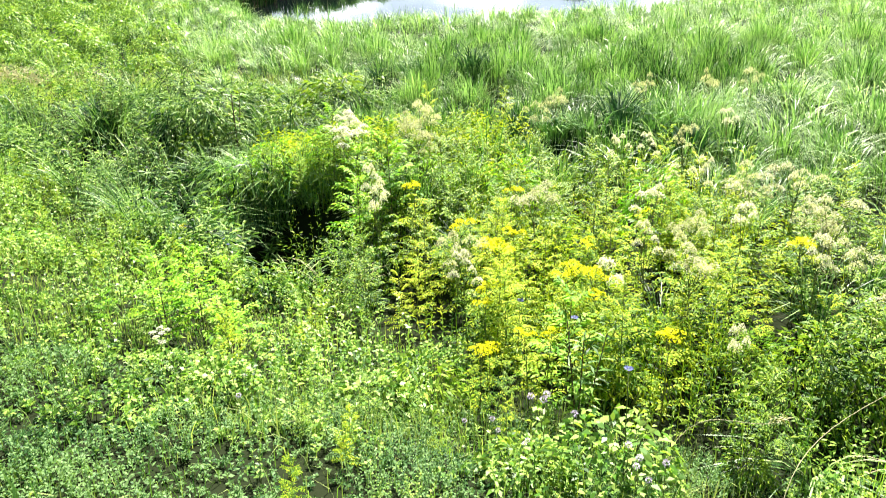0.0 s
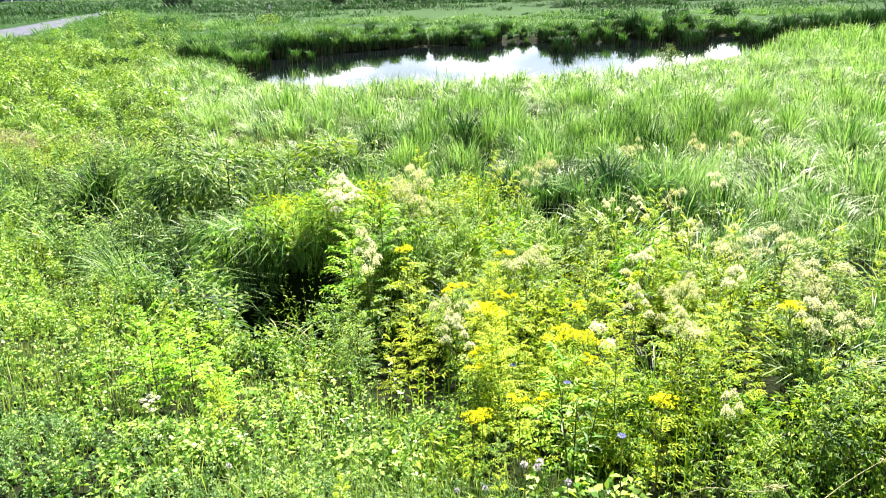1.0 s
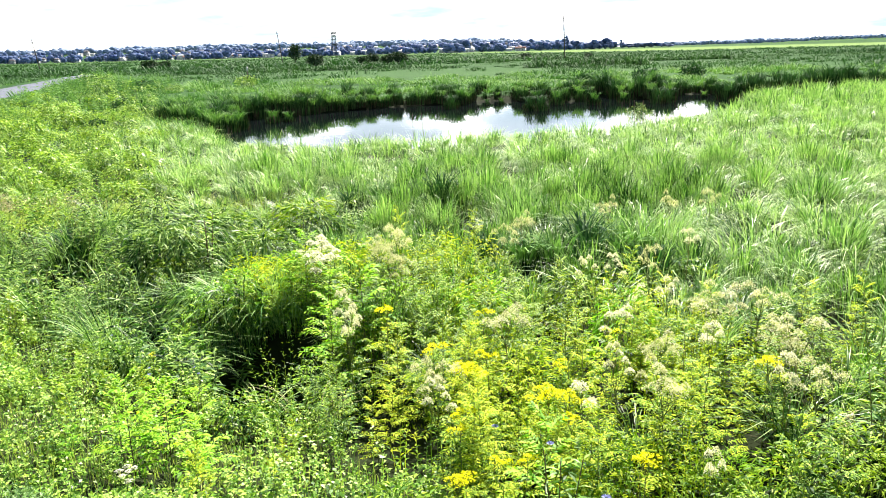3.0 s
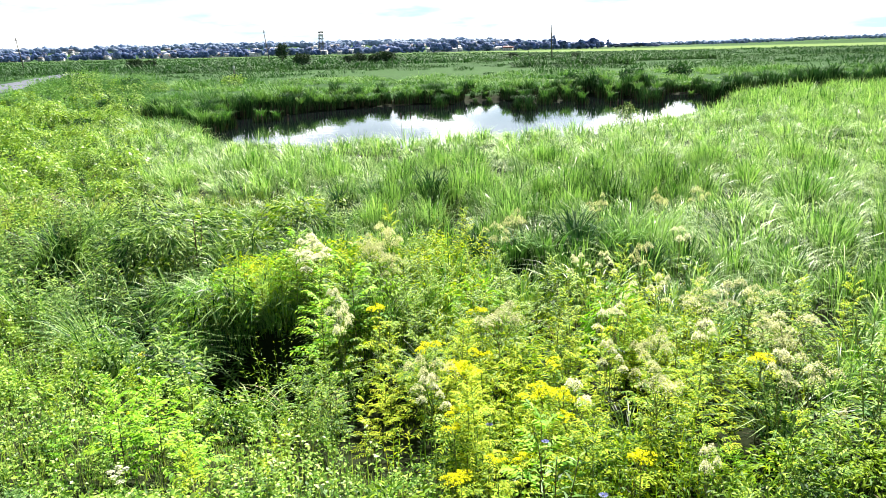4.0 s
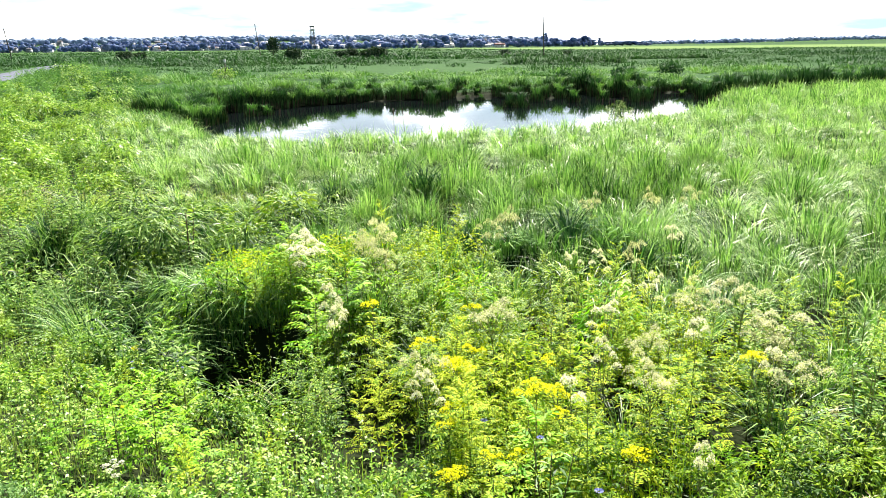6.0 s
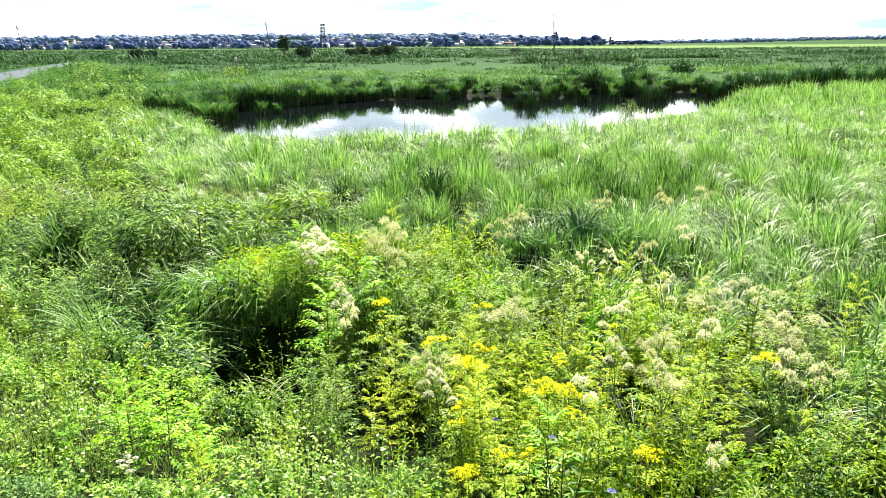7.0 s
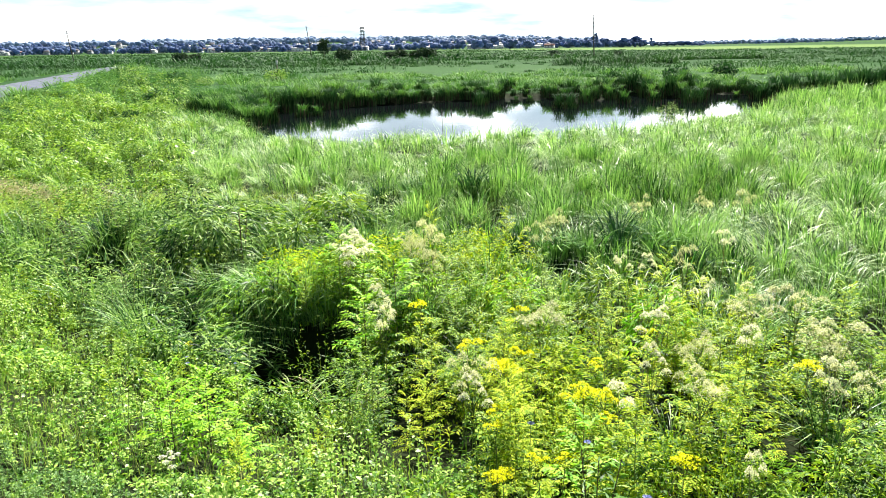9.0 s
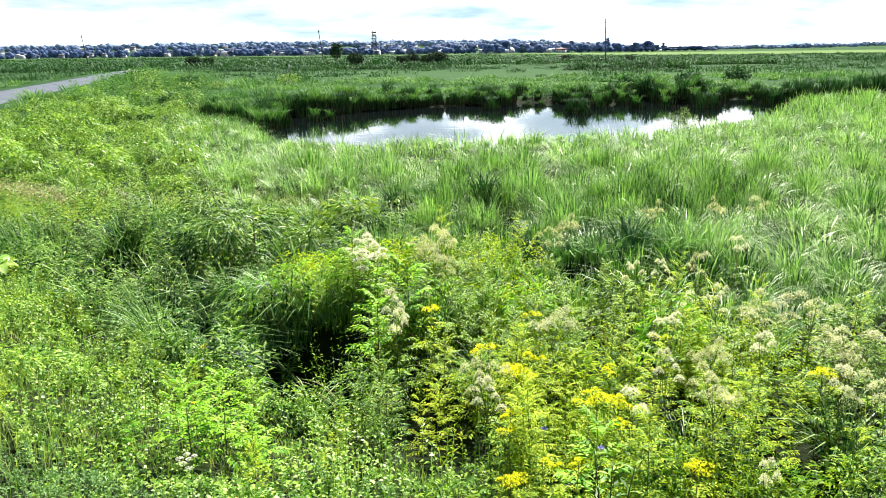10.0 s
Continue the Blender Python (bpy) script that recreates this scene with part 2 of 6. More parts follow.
_m.operation = "MULTIPLY_ADD"
_m.inputs[1].default_value = 0.45
_l.new(_c.outputs["Fac"], _m.inputs[0])
_l.new(_a.outputs["Fac"], _m.inputs[2])
_r = ramp(_n, [(0.50, (0.011, 0.036, 0.011)), (0.72, (0.026, 0.070, 0.020)), (0.92, (0.044, 0.098, 0.030))])
_l.new(_m.outputs[0], _r.inputs["Fac"])
_sep = _n.new("ShaderNodeSeparateXYZ")          # mown hay fields farther out, near soil blackened for the shade between plants
_l.new(_g.outputs["Position"], _sep.inputs[0])
_mf = _n.new("ShaderNodeMapRange")
_mf.inputs["From Min"].default_value, _mf.inputs["From Max"].default_value = 0, 1
_hx = _n.new("ShaderNodeMapRange")             # the hay begins nearer towards +x
_hx.inputs["From Min"].default_value, _hx.inputs["From Max"].default_value = 34, 120
_hx.inputs["To Min"].default_value, _hx.inputs["To Max"].default_value = -640, -330
_l.new(_sep.outputs["X"], _hx.inputs["Value"])
_hy = _n.new("ShaderNodeMath")
_l.new(_sep.outputs["Y"], _hy.inputs[0])
_l.new(_hx.outputs[0], _hy.inputs[1])
_hs = _n.new("ShaderNodeMath")
_hs.operation = "MULTIPLY"
_hs.inputs[1].default_value = 0.04
_l.new(_hy.outputs[0], _hs.inputs[0])
_l.new(_hs.outputs[0], _mf.inputs["Value"])
_hay = _n.new("ShaderNodeMix")
_hay.data_type = "RGBA"
_hay.inputs[7].default_value = (0.115, 0.185, 0.055, 1)
_me = _n.new("ShaderNodeMapRange")             # it ends at the town
_me.inputs["From Min"].default_value, _me.inputs["From Max"].default_value = 760, 640
_l.new(_sep.outputs["Y"], _me.inputs["Value"])
_mh = _n.new("ShaderNodeMath")
_mh.operation = "MULTIPLY"
_l.new(_mf.outputs[0], _mh.inputs[0])
_l.new(_me.outputs[0], _mh.inputs[1])
_l.new(_mh.outputs[0], _hay.inputs[0])
_l.new(_r.outputs["Color"], _hay.inputs[6])
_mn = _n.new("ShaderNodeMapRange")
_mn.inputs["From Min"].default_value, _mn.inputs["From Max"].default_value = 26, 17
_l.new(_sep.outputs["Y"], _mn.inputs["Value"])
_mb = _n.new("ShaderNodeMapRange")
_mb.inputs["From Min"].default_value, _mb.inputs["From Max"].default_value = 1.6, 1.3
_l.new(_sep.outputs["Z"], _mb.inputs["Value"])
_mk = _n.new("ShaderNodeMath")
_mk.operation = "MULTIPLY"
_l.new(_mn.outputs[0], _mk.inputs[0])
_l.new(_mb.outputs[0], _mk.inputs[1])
# the same dark tone where the ground dips below z 0.06
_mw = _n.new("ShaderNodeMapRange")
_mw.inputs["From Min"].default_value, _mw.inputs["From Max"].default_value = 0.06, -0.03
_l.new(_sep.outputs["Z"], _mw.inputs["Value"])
_soil_mask = _n.new("ShaderNodeMath")
_soil_mask.operation = "MAXIMUM"
_l.new(_mk.outputs[0], _soil_mask.inputs[0])
_l.new(_mw.outputs[0], _soil_mask.inputs[1])
# near-black soil: the shade in the gaps is put into its colour
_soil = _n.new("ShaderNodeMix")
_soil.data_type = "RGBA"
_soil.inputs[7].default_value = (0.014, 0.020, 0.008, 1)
_l.new(_soil_mask.outputs[0], _soil.inputs[0])
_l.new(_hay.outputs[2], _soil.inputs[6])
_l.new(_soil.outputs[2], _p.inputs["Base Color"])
_b = _n.new("ShaderNodeBump")
_b.inputs["Strength"].default_value, _b.inputs["Distance"].default_value = 0.6, 0.15
_l.new(_c.outputs["Fac"], _b.inputs["Height"])
_l.new(_b.outputs[0], _p.inputs["Normal"])


# ---------------------------------------------------------------- shape helpers
rng = np.random.default_rng(7)


def lattice(x, y, seed=0):
    """Smooth value noise, 0 to 1, one cell a unit."""
    xi, yi = np.floor(x).astype(np.int64), np.floor(y).astype(np.int64)
    fx, fy = x - xi, y - yi
    fx, fy = fx * fx * (3 - 2 * fx), fy * fy * (3 - 2 * fy)

    def h(i, j):
        v = (i * 374761393 + j * 668265263 + seed * 974634777) & 0xFFFFFFFF
        v = ((v ^ (v >> 13)) * 1274126177) & 0xFFFFFFFF
        return ((v ^ (v >> 16)) & 0xFFFF) / 65535.0
    return (h(xi, yi) * (1 - fx) + h(xi + 1, yi) * fx) * (1 - fy) + (h(xi, yi + 1) * (1 - fx) + h(xi + 1, yi + 1) * fx) * fy


def fbm(x, y, seed=0):
    return (lattice(x, y, seed) * 0.55 + lattice(x * 2.1, y * 2.1, seed + 1) * 0.3 + lattice(x * 4.3, y * 4.3, seed + 2) * 0.15)


def mound(x, y, cell, seed=0):
    """Rounded clumps about a cell wide: height 0 in the gaps to 1 in the middle, and the way outwards from the clump's middle."""
    x, y = np.asarray(x, float) / cell, np.asarray(y, float) / cell
    xi, yi = np.floor(x).astype(np.int64), np.floor(y).astype(np.int64)
    f1, f2 = np.full(x.shape, 9.0), np.full(x.shape, 9.0)
    ox, oy = np.zeros(x.shape), np.zeros(x.shape)
    for i in (-1, 0, 1):
        for j in (-1, 0, 1):
            v = ((xi + i) * 374761393 + (yi + j) * 668265263 + seed * 974634777) & 0xFFFFFFFF
            v = ((v ^ (v >> 13)) * 1274126177) & 0xFFFFFFFF
            cx, cy = xi + i + 0.1 + 0.8 * ((v >> 4) & 0xFFF) / 4095.0, yi + j + 0.1 + 0.8 * ((v >> 16) & 0xFFF) / 4095.0
            d = np.hypot(x - cx, y - cy)
            first = d < f1
            f2 = np.where(first, f1, np.minimum(f2, d))
            ox, oy, f1 = np.where(first, x - cx, ox), np.where(first, y - cy, oy), np.where(first, d, f1)
    return np.clip((f2 - f1) / 0.58, 0, 1) ** 0.75, ox / (f1 + 1e-6), oy / (f1 + 1e-6)


def smooth(a, b, v):
    t = np.clip((v - a) / (b - a), 0, 1)
    return t * t * (3 - 2 * t)


POND = [(-7.5, 30.6), (-6.7, 27.4), (-5.7, 24.2), (-4.5, 22.4), (-2.7, 21.5), (0.2, 21.1), (3.2, 22.0), (5.7, 23.0), (7.7, 24.0),
        (10.6, 27.0), (13.2, 30.5), (15.9, 35.0), (18.2, 40.8), (17.4, 44.2), (15.2, 43.9), (14.2, 40.4), (12.3, 41.0), (11.8, 44.0),
        (10.2, 44.0), (9.4, 40.8), (7.2, 39.4), (6.2, 43.2), (3.7, 43.0), (3.0, 40.2), (2.0, 41.3), (-0.8, 40.5), (-3.8, 38.2),
        (-6.0, 36.1), (-7.4, 35.0), (-8.0, 32.6)]
WATER_Z = -0.22


def pond_depth(x, y):
    """Metres inside the pond's shore, negative outside."""
    x, y = np.asarray(x, float), np.asarray(y, float)
    best, inside = np.full(x.shape, 1e9), np.zeros(x.shape, bool)
    for (ax, ay), (bx, by) in zip(POND, POND[1:] + POND[:1]):
        t = np.clip(((x - ax) * (bx - ax) + (y - ay) * (by - ay)) / ((bx - ax) ** 2 + (by - ay) ** 2), 0, 1)
        best = np.minimum(best, np.hypot(x - ax - t * (bx - ax), y - ay - t * (by - ay)))
        inside ^= ((ay > y) != (by > y)) & (x < (bx - ax) * (y - ay) / (by - ay + 1e-12) + ax)
    d = np.where(inside, best, -best)
    return d


def bank_side(x, y):
    """Metres from the toe of the near bank towards its top."""
    return -(0.617 * (x - 0.31) + 0.787 * (y - 3.53)) + 0.20 * (lattice(x * 0.8, y * 0.8, 5) - 0.5) + 0.4 * smooth(-2.2, -4.2, x)


def road_edge(y):
    """x of the track's near edge."""
    return -8.85 - 0.29 * y


HOLE = (-1.20, 5.80)


def ground_z(x, y):
    x, y = np.asarray(x, float), np.asarray(y, float)
    z = 0.06 + 0.16 * (fbm(x * 0.35, y * 0.35, 3) - 0.3)
    d = (x - road_edge(y)) * 0.96
    road = 0.8 * (1 - smooth(0.5, 6.5, d)) * smooth(-8.5, -3.4, d) * (1 - smooth(85, 140, y))
    z = np.maximum(z, z * 0.4 + road)
    s = bank_side(x, y)
    near = 0.22 + 0.78 * smooth(-0.1, 2.5, s)
    z = np.where(s > -0.5, np.maximum(z, near * smooth(-0.5, 0.1, s)), z)
    ditch = np.exp(-((s + 0.9) / 0.55) ** 2) * (1 - smooth(-0.5, 1.5, x)) * smooth(-9, -4, x)
    z = z - 0.22 * ditch
    hole = np.exp(-(np.hypot((x - HOLE[0]) / 0.40, (y - HOLE[1]) / 0.52)) ** 4)
    z = z + 0.10 * np.exp(-(((x - HOLE[0]) / 0.8) ** 2 + ((y - HOLE[1] - 0.85) / 0.55) ** 2) ** 2) - 0.6 * hole
    p = pond_depth(x, y)
    z = np.where(p > -1.2, z * (1 - smooth(-1.2, -0.1, p)) + (-0.05 - 0.9 * smooth(-0.15, 1.2, p)) * smooth(-1.2, -0.1, p), z)
    # a low rise beyond the plain, higher on one side, with the town on it
    rise = 14 * smooth(1000, 1500, y) * (0.12 + 0.88 * (1 - smooth(0.10, 0.26, x / np.maximum(y, 1)))
                                         + 0.30 * smooth(0.42, 0.62, x / np.maximum(y, 1)))
    return z + rise * (0.9 + 0.2 * lattice(x * 0.004, y * 0.004, 9))


def raw_mesh(name, co, sizes, index, material, smooth_shade=False):
    """A mesh from arrays: vertices, corners per face, corner indices."""
    me = bpy.data.meshes.new(name)
    me.vertices.add(len(co))
    me.vertices.foreach_set("co", np.ascontiguousarray(co, np.float32).ravel())
    me.loops.add(len(index))
    me.loops.foreach_set("vertex_index", np.ascontiguousarray(index, np.int32))
    me.polygons.add(len(sizes))
    me.polygons.foreach_set("loop_start", np.concatenate(([0], np.cumsum(sizes)[:-1])).astype(np.int32))
    if smooth_shade:
        me.polygons.foreach_set("use_smooth", np.ones(len(sizes), bool))
    me.materials.append(material)
    me.update(calc_edges=True)
    return me


def blades(base, h, w, az, bend, seg):
    """Arching tapered strips, one a blade. Returns vertices, face sizes, corner indices."""
    n = len(base)
    dirx, diry = np.cos(az), np.sin(az)
    tw = rng.uniform(-0.6, 0.6, n)
    sx, sy = -np.sin(az + tw), np.cos(az + tw)
    rows = []
    for k in range(seg + 1):
        s = k / seg
        out = h * bend * s ** 1.9 * 0.75
        up = h * s * (1 - 0.38 * bend * s * s)
        c = base + np.stack([dirx * out, diry * out, up], 1)
        if k == seg:
            rows.append(c[:, None])
        else:
            half = (w * (0.5 if k else 0.32) * (1 - 0.55 * s ** 2))[:, None] * np.stack([sx, sy, np.zeros(n)], 1)
            rows.append(np.stack([c - half, c + half], 1))
    co = np.concatenate(rows, 1)
    nv = 2 * seg + 1
    pat, sizes = [], []
    for k in range(seg - 1):
        pat += [2 * k, 2 * k + 1, 2 * k + 3, 2 * k + 2]
        sizes.append(4)
    pat += [2 * seg - 2, 2 * seg - 1, 2 * seg]
    sizes.append(3)
    index = (np.arange(n)[:, None] * nv + np.array(pat)[None]).ravel()
    return co.reshape(-1, 3), np.tile(sizes, n), index


def leaves(p, az, tilt, length, width, fold=0.18, roll=None):
    """Folded pointed leaves starting at p, rising by tilt (radians). Returns the same three arrays."""
    n = len(p)
    d = np.stack([np.cos(az) * np.cos(tilt), np.sin(az) * np.cos(tilt), np.sin(tilt)], 1)
    side = np.stack([-np.sin(az), np.cos(az), np.zeros(n)], 1)
    nor = np.cross(d, side)
    if roll is None:
        roll = rng.normal(0, 0.5, n)
    side, nor = (side * np.cos(roll)[:, None] + nor * np.sin(roll)[:, None],
                 nor * np.cos(roll)[:, None] - side * np.sin(roll)[:, None])
    mid = p + d * (length * 0.48)[:, None] + nor * (width * fold)[:, None]
    half = side * (width * 0.5)[:, None]
    tip = p + d * length[:, None] - np.array([0, 0, 1.0]) * (length * 0.12)[:, None]
    co = np.stack([p, mid - half, tip, mid + half], 1).reshape(-1, 3)
    return co, np.full(n, 4), np.arange(4 * n)


def joined(*parts):
    co, sizes, index, at = [], [], [], 0
    for c, s, i in parts:
        co.append(c), sizes.append(s), index.append(i + at)
        at += len(c)
    return np.concatenate(co), np.concatenate(sizes), np.concatenate(index)


def tube(path, r0, r1, sides=5):
    """A tapered round stem along a path of points."""
    path = np.asarray(path, float)
    n = len(path)
    t = np.gradient(path, axis=0)
    t /= np.linalg.norm(t, axis=1)[:, None] + 1e-9
    ref = np.where(np.abs(t[:, 2:3]) > 0.9, np.array([[1.0, 0, 0]]), np.array([[0, 0, 1.0]]))
    a = np.cross(t, ref)
    a /= np.linalg.norm(a, axis=1)[:, None] + 1e-9
    b = np.cross(t, a)
    ang = np.arange(sides) * 2 * math.pi / sides
    r = np.linspace(r0, r1, n)[:, None, None]
    co = path[:, None] + r * (a[:, None] * np.cos(ang)[None, :, None] + b[:, None] * np.sin(ang)[None, :, None])
    idx = []
    for k in range(n - 1):
        for j in range(sides):
            q = (j + 1) % sides
            idx += [k * sides + j, k * sides + q, (k + 1) * sides + q, (k + 1) * sides + j]
    sizes = [4] * ((n - 1) * sides)
    idx += list(range(sides))[::-1] + [(n - 1) * sides + j for j in range(sides)]
    sizes += [sides, sides]
    return co.reshape(-1, 3), np.array(sizes), np.array(idx)


def box(x0, x1, y0, y1, z0, z1):
    co = np.array([(x, y, z) for z in (z0, z1) for y in (y0, y1) for x in (x0, x1)], float)
    return co, np.full(6, 4), np.array([0, 2, 3, 1, 4, 5, 7, 6, 0, 1, 5, 4, 2, 6, 7, 3, 0, 4, 6, 2, 1, 3, 7, 5])


def part(name, geo, material, parent=None, label=""):
    """One mesh object from arrays, under a thing or a part."""
    ob = new(name, raw_mesh(name, *geo, material))
    if parent:
        ob.parent = parent
    if label:
        tagged(ob, label)
    return ob


def thing(name, label, category, group=""):
    return tagged(new(name), label, category, group)


def stuff(name, geo, material, label, category):
    return tagged(part(name, geo, material), label, category, kind="stuff")


# ---------------------------------------------------------------- ground, water, track
def spread(near, step, growth, reach):
    v = [near]
    while v[-1] < reach:
        step *= growth
        v.append(v[-1] + step)
    return np.array(v)


gx = np.concatenate([-spread(7, 0.16, 1.12, 4200)[::-1], np.arange(-6.86, 6.9, 0.14), spread(7, 0.16, 1.12, 4200)])
gy = np.concatenate([-spread(1, 0.2, 1.25, 4200)[::-1], np.arange(-0.5, 12, 0.14), spread(12, 0.15, 1.06, 4300)])
X, Y = np.meshgrid(gx, gy)
Z = ground_z(X, Y)
nx, ny = len(gx), len(gy)
q = (np.arange(ny - 1)[:, None] * nx + np.arange(nx - 1)[None]).ravel()
quads = np.stack([q, q + 1, q + nx + 1, q + nx], 1).ravel()
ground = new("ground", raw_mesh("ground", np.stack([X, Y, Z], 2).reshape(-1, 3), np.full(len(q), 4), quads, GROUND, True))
tagged(ground, "green marshy turf running flat to the horizon", "ground", kind="structure")

water = part("water", (np.array([(-13, 17, WATER_Z), (21, 17, WATER_Z), (21, 49, WATER_Z), (-13, 49, WATER_Z)], float),
                       np.array([4]), np.arange(4)), WATER)
tagged(water, "still dark pond water mirroring the bright sky", "water", kind="structure")

ry = np.concatenate([np.arange(-60, 100, 1.0)])
track_rows = []
for off, lift in ((-2.75, 0.0), (-2.55, 0.05), (-1.9, 0.05), (-1.25, 0.09), (-0.6, 0.05), (0.05, 0.05), (0.25, 0.0)):
    rx = road_edge(ry) + off + 0.08 * (lattice(ry * 0.7, ry * 0 + off, 8) - 0.5)
    track_rows.append(np.stack([rx, ry, np.maximum(ground_z(rx, ry), 0) + lift], 1))
tr = np.stack(track_rows, 1).reshape(-1, 3)
tq = (np.arange(len(ry) - 1)[:, None] * 7 + np.arange(6)[None]).ravel()
road = part("road", (tr, np.full(len(tq), 4), np.stack([tq, tq + 1, tq + 8, tq + 7], 1).ravel()), GRAVEL)
tagged(road, "narrow grey gravel track on a low embankment", "road", kind="structure")


# ---------------------------------------------------------------- meadow
def scatter(x0, x1, y0, y1, density):
    n = int((x1 - x0) * (y1 - y0) * density)
    return rng.uniform(x0, x1, n), rng.uniform(y0, y1, n)


def keep(x, y, chance):
    k = rng.random(len(x)) < chance
    return x[k], y[k]


def dark_zone(x, y):
    """The rank, dark growth along the ditch, 0 to 1."""
    s = bank_side(x, y)
    e = 1.5 * (fbm(x * 0.6, y * 0.6, 21) - 0.5)
    return (1 - smooth(-0.25, 0.0, s)) * (1 - smooth(-1.4, -0.4, x + e * 0.6)) * (1 - smooth(9.7, 10.9, y + e * 1.2 + 0.6 * smooth(-3, -5, x)))


def weed_zone(x, y):
    """The feathery yellow-green weeds in the middle, 0 to 1."""
    s = bank_side(x, y)
    e = 1.6 * (fbm(x * 0.7, y * 0.7, 31) - 0.5)
    far_side = 8.5 - 1.05 * np.clip(x - 0.5, 0, 2.8)
    return (1 - smooth(-0.3, 0.05, s)) * smooth(-1.3, -0.5, x + e * 0.5) * (1 - smooth(far_side - 1.0, far_side + 0.3, y + e))


def bank_zone(x, y):
    """The slope of the track's embankment, 0 to 1."""
    d = (x - road_edge(y)) * 0.96
    return (1 - smooth(6.4, 9.3, d + 2.0 * (fbm(x * 0.3, y * 0.3, 41) - 0.5))) * smooth(0.9, 2.6, d) * (1 - smooth(60, 85, y))


def stand(x, y):
    return np.stack([x, y, ground_z(x, y)], 1)


# hollows between the plants: x, y, radius
HOLLOWS = [(-0.05, 3.45, 0.34), (-0.30, 4.05, 0.24), (0.02, 3.95, 0.20), (1.30, 3.50, 0.24), (2.05, 3.80, 0.28), (1.75, 3.05, 0.26), (0.30, 3.20, 0.20), (0.80, 5.9, 0.26), (1.45, 6.2, 0.28), (-0.15, 4.9, 0.18), (1.6, 4.6, 0.18), (0.5, 5.3, 0.18), (-0.35, 5.6, 0.20), (0.2, 4.3, 0.22), (1.45, 7.7, 0.65), (1.9, 7.1, 0.60), (2.35, 7.3, 0.50), (2.75, 7.7, 0.45), (0.15, 9.5, 0.45), (0.9, 11.2, 0.45), (3.4, 8.5, 0.35), (2.3, 10.2, 0.4), (4.0, 6.3, 0.35), (3.9, 10.5, 0.4), (5.0, 8.6, 0.4),
           (2.35, 5.9, 0.35), (-2.2, 6.9, 0.40), (-3.6, 8.6, 0.45), (-2.7, 9.6, 0.40), (-4.8, 9.9, 0.45), (-0.45, 10.8, 0.5), (0.45, 10.8, 0.5),
           (-4.2, 8.55, 0.42), (-3.85, 7.8, 0.40), (-2.45, 7.0, 0.36), (-2.2, 6.45, 0.34), (-1.55, 4.2, 0.18), (3.1, 4.4, 0.3), (-1.9, 8.1, 0.3), (2.9, 9.9, 0.4), (-5.6, 8.2, 0.4)]


def open_ground(x, y):
    """1 where plants grow freely, 0 inside a hollow."""
    k = np.ones(np.shape(x))
    for hx, hy, r in HOLLOWS:
        k = k * (0.06 + 0.94 * smooth(0.5, 1.25, np.hypot(x - hx, y - hy) / r))
    return k * smooth(0.85, 1.25, np.hypot((x - HOLE[0] - 0.04) / 0.36, (y - HOLE[1] + 0.02) / 0.54)) * smooth(0.75, 1.15, np.hypot((x + 1.12) / 0.26, (y - 5.25) / 0.32))


def lowered(x, y):
    """Growth kept short behind the hollow to fit its outline in the camera's view."""
    return 1 - 0.55 * np.exp(-(((x - HOLE[0] + 0.2) / 1.15) ** 2 + ((y - HOLE[1] - 1.4) / 1.30) ** 2) ** 2)


def sprigs(x, y, h, count, length, width, tilt, top=0.6, lean=0.18):
    """Upright stems set with leaves, as stuff. count leaves a stem, longest low down."""
    n = len(x)
    base = stand(x, y)
    la, lr = rng.uniform(0, 6.28, n), np.abs(rng.normal(0, lean, n))
    u = np.tile((np.arange(count) + 0.5) / count, (n, 1)) ** top
    u = np.clip(0.10 + 0.92 * u + rng.normal(0, 0.03, (n, count)), 0.05, 1)
    out = lr[:, None] * u ** 1.6 * h[:, None]
    p = np.stack([base[:, 0:1] + np.cos(la)[:, None] * out, base[:, 1:2] + np.sin(la)[:, None] * out, base[:, 2:3] + h[:, None] * u], 2)
    az = (rng.uniform(0, 6.28, n)[:, None] + np.arange(count)[None] * 2.4 + rng.normal(0, 0.35, (n, count))).ravel()
    L = (length * (1.15 - 0.65 * u) * rng.uniform(0.75, 1.3, (n, count))).ravel()
    W = width / length * L * rng.uniform(0.8, 1.2, n * count)
    T = (tilt + 0.7 * (u - 0.5)).ravel() + rng.normal(0, 0.3, n * count)
    lv = leaves(p.reshape(-1, 3), az, T, L, W, roll=rng.normal(0, 0.35, n * count))
    st = blades(base, h, np.full(n, 0.004), la, lr * 1.2, 2)
    return joined(lv, st)


rng = np.random.default_rng(101)
# near bank: clover and other small leaves, with short grass among them
x, y = scatter(-6.5, 3.0, 2.2, 8.0, 210)
s = bank_side(x, y)
bare = np.exp(-(np.hypot((x + 0.45) / 0.55, (y - 2.05) / 0.28)) ** 2)
clump = fbm(x * 1.8, y * 1.8, 51)
x, y = keep(x, y, (s > -0.2) * (s < 3.2) * (0.04 + 0.96 * smooth(0.34, 0.55, clump)) * (1 - 0.9 * bare) * (0.3 + 0.7 * open_ground(x, y)))
clump = fbm(x * 1.8, y * 1.8, 51)
tall = (0.04 + 0.42 * smooth(0.38, 0.68, clump)) * (0.30 + 0.75 * smooth(1.6, 0.1, bank_side(x, y))) * rng.uniform(0.6, 1.25, len(x)) * (1 - 0.6 * np.exp(-(((x + 1.0) / 0.5) ** 2 + ((y - 4.9) / 0.55) ** 2)))
xo, yo = scatter(-12, 9, -8, 3.0, 20)
so = bank_side(xo, yo)
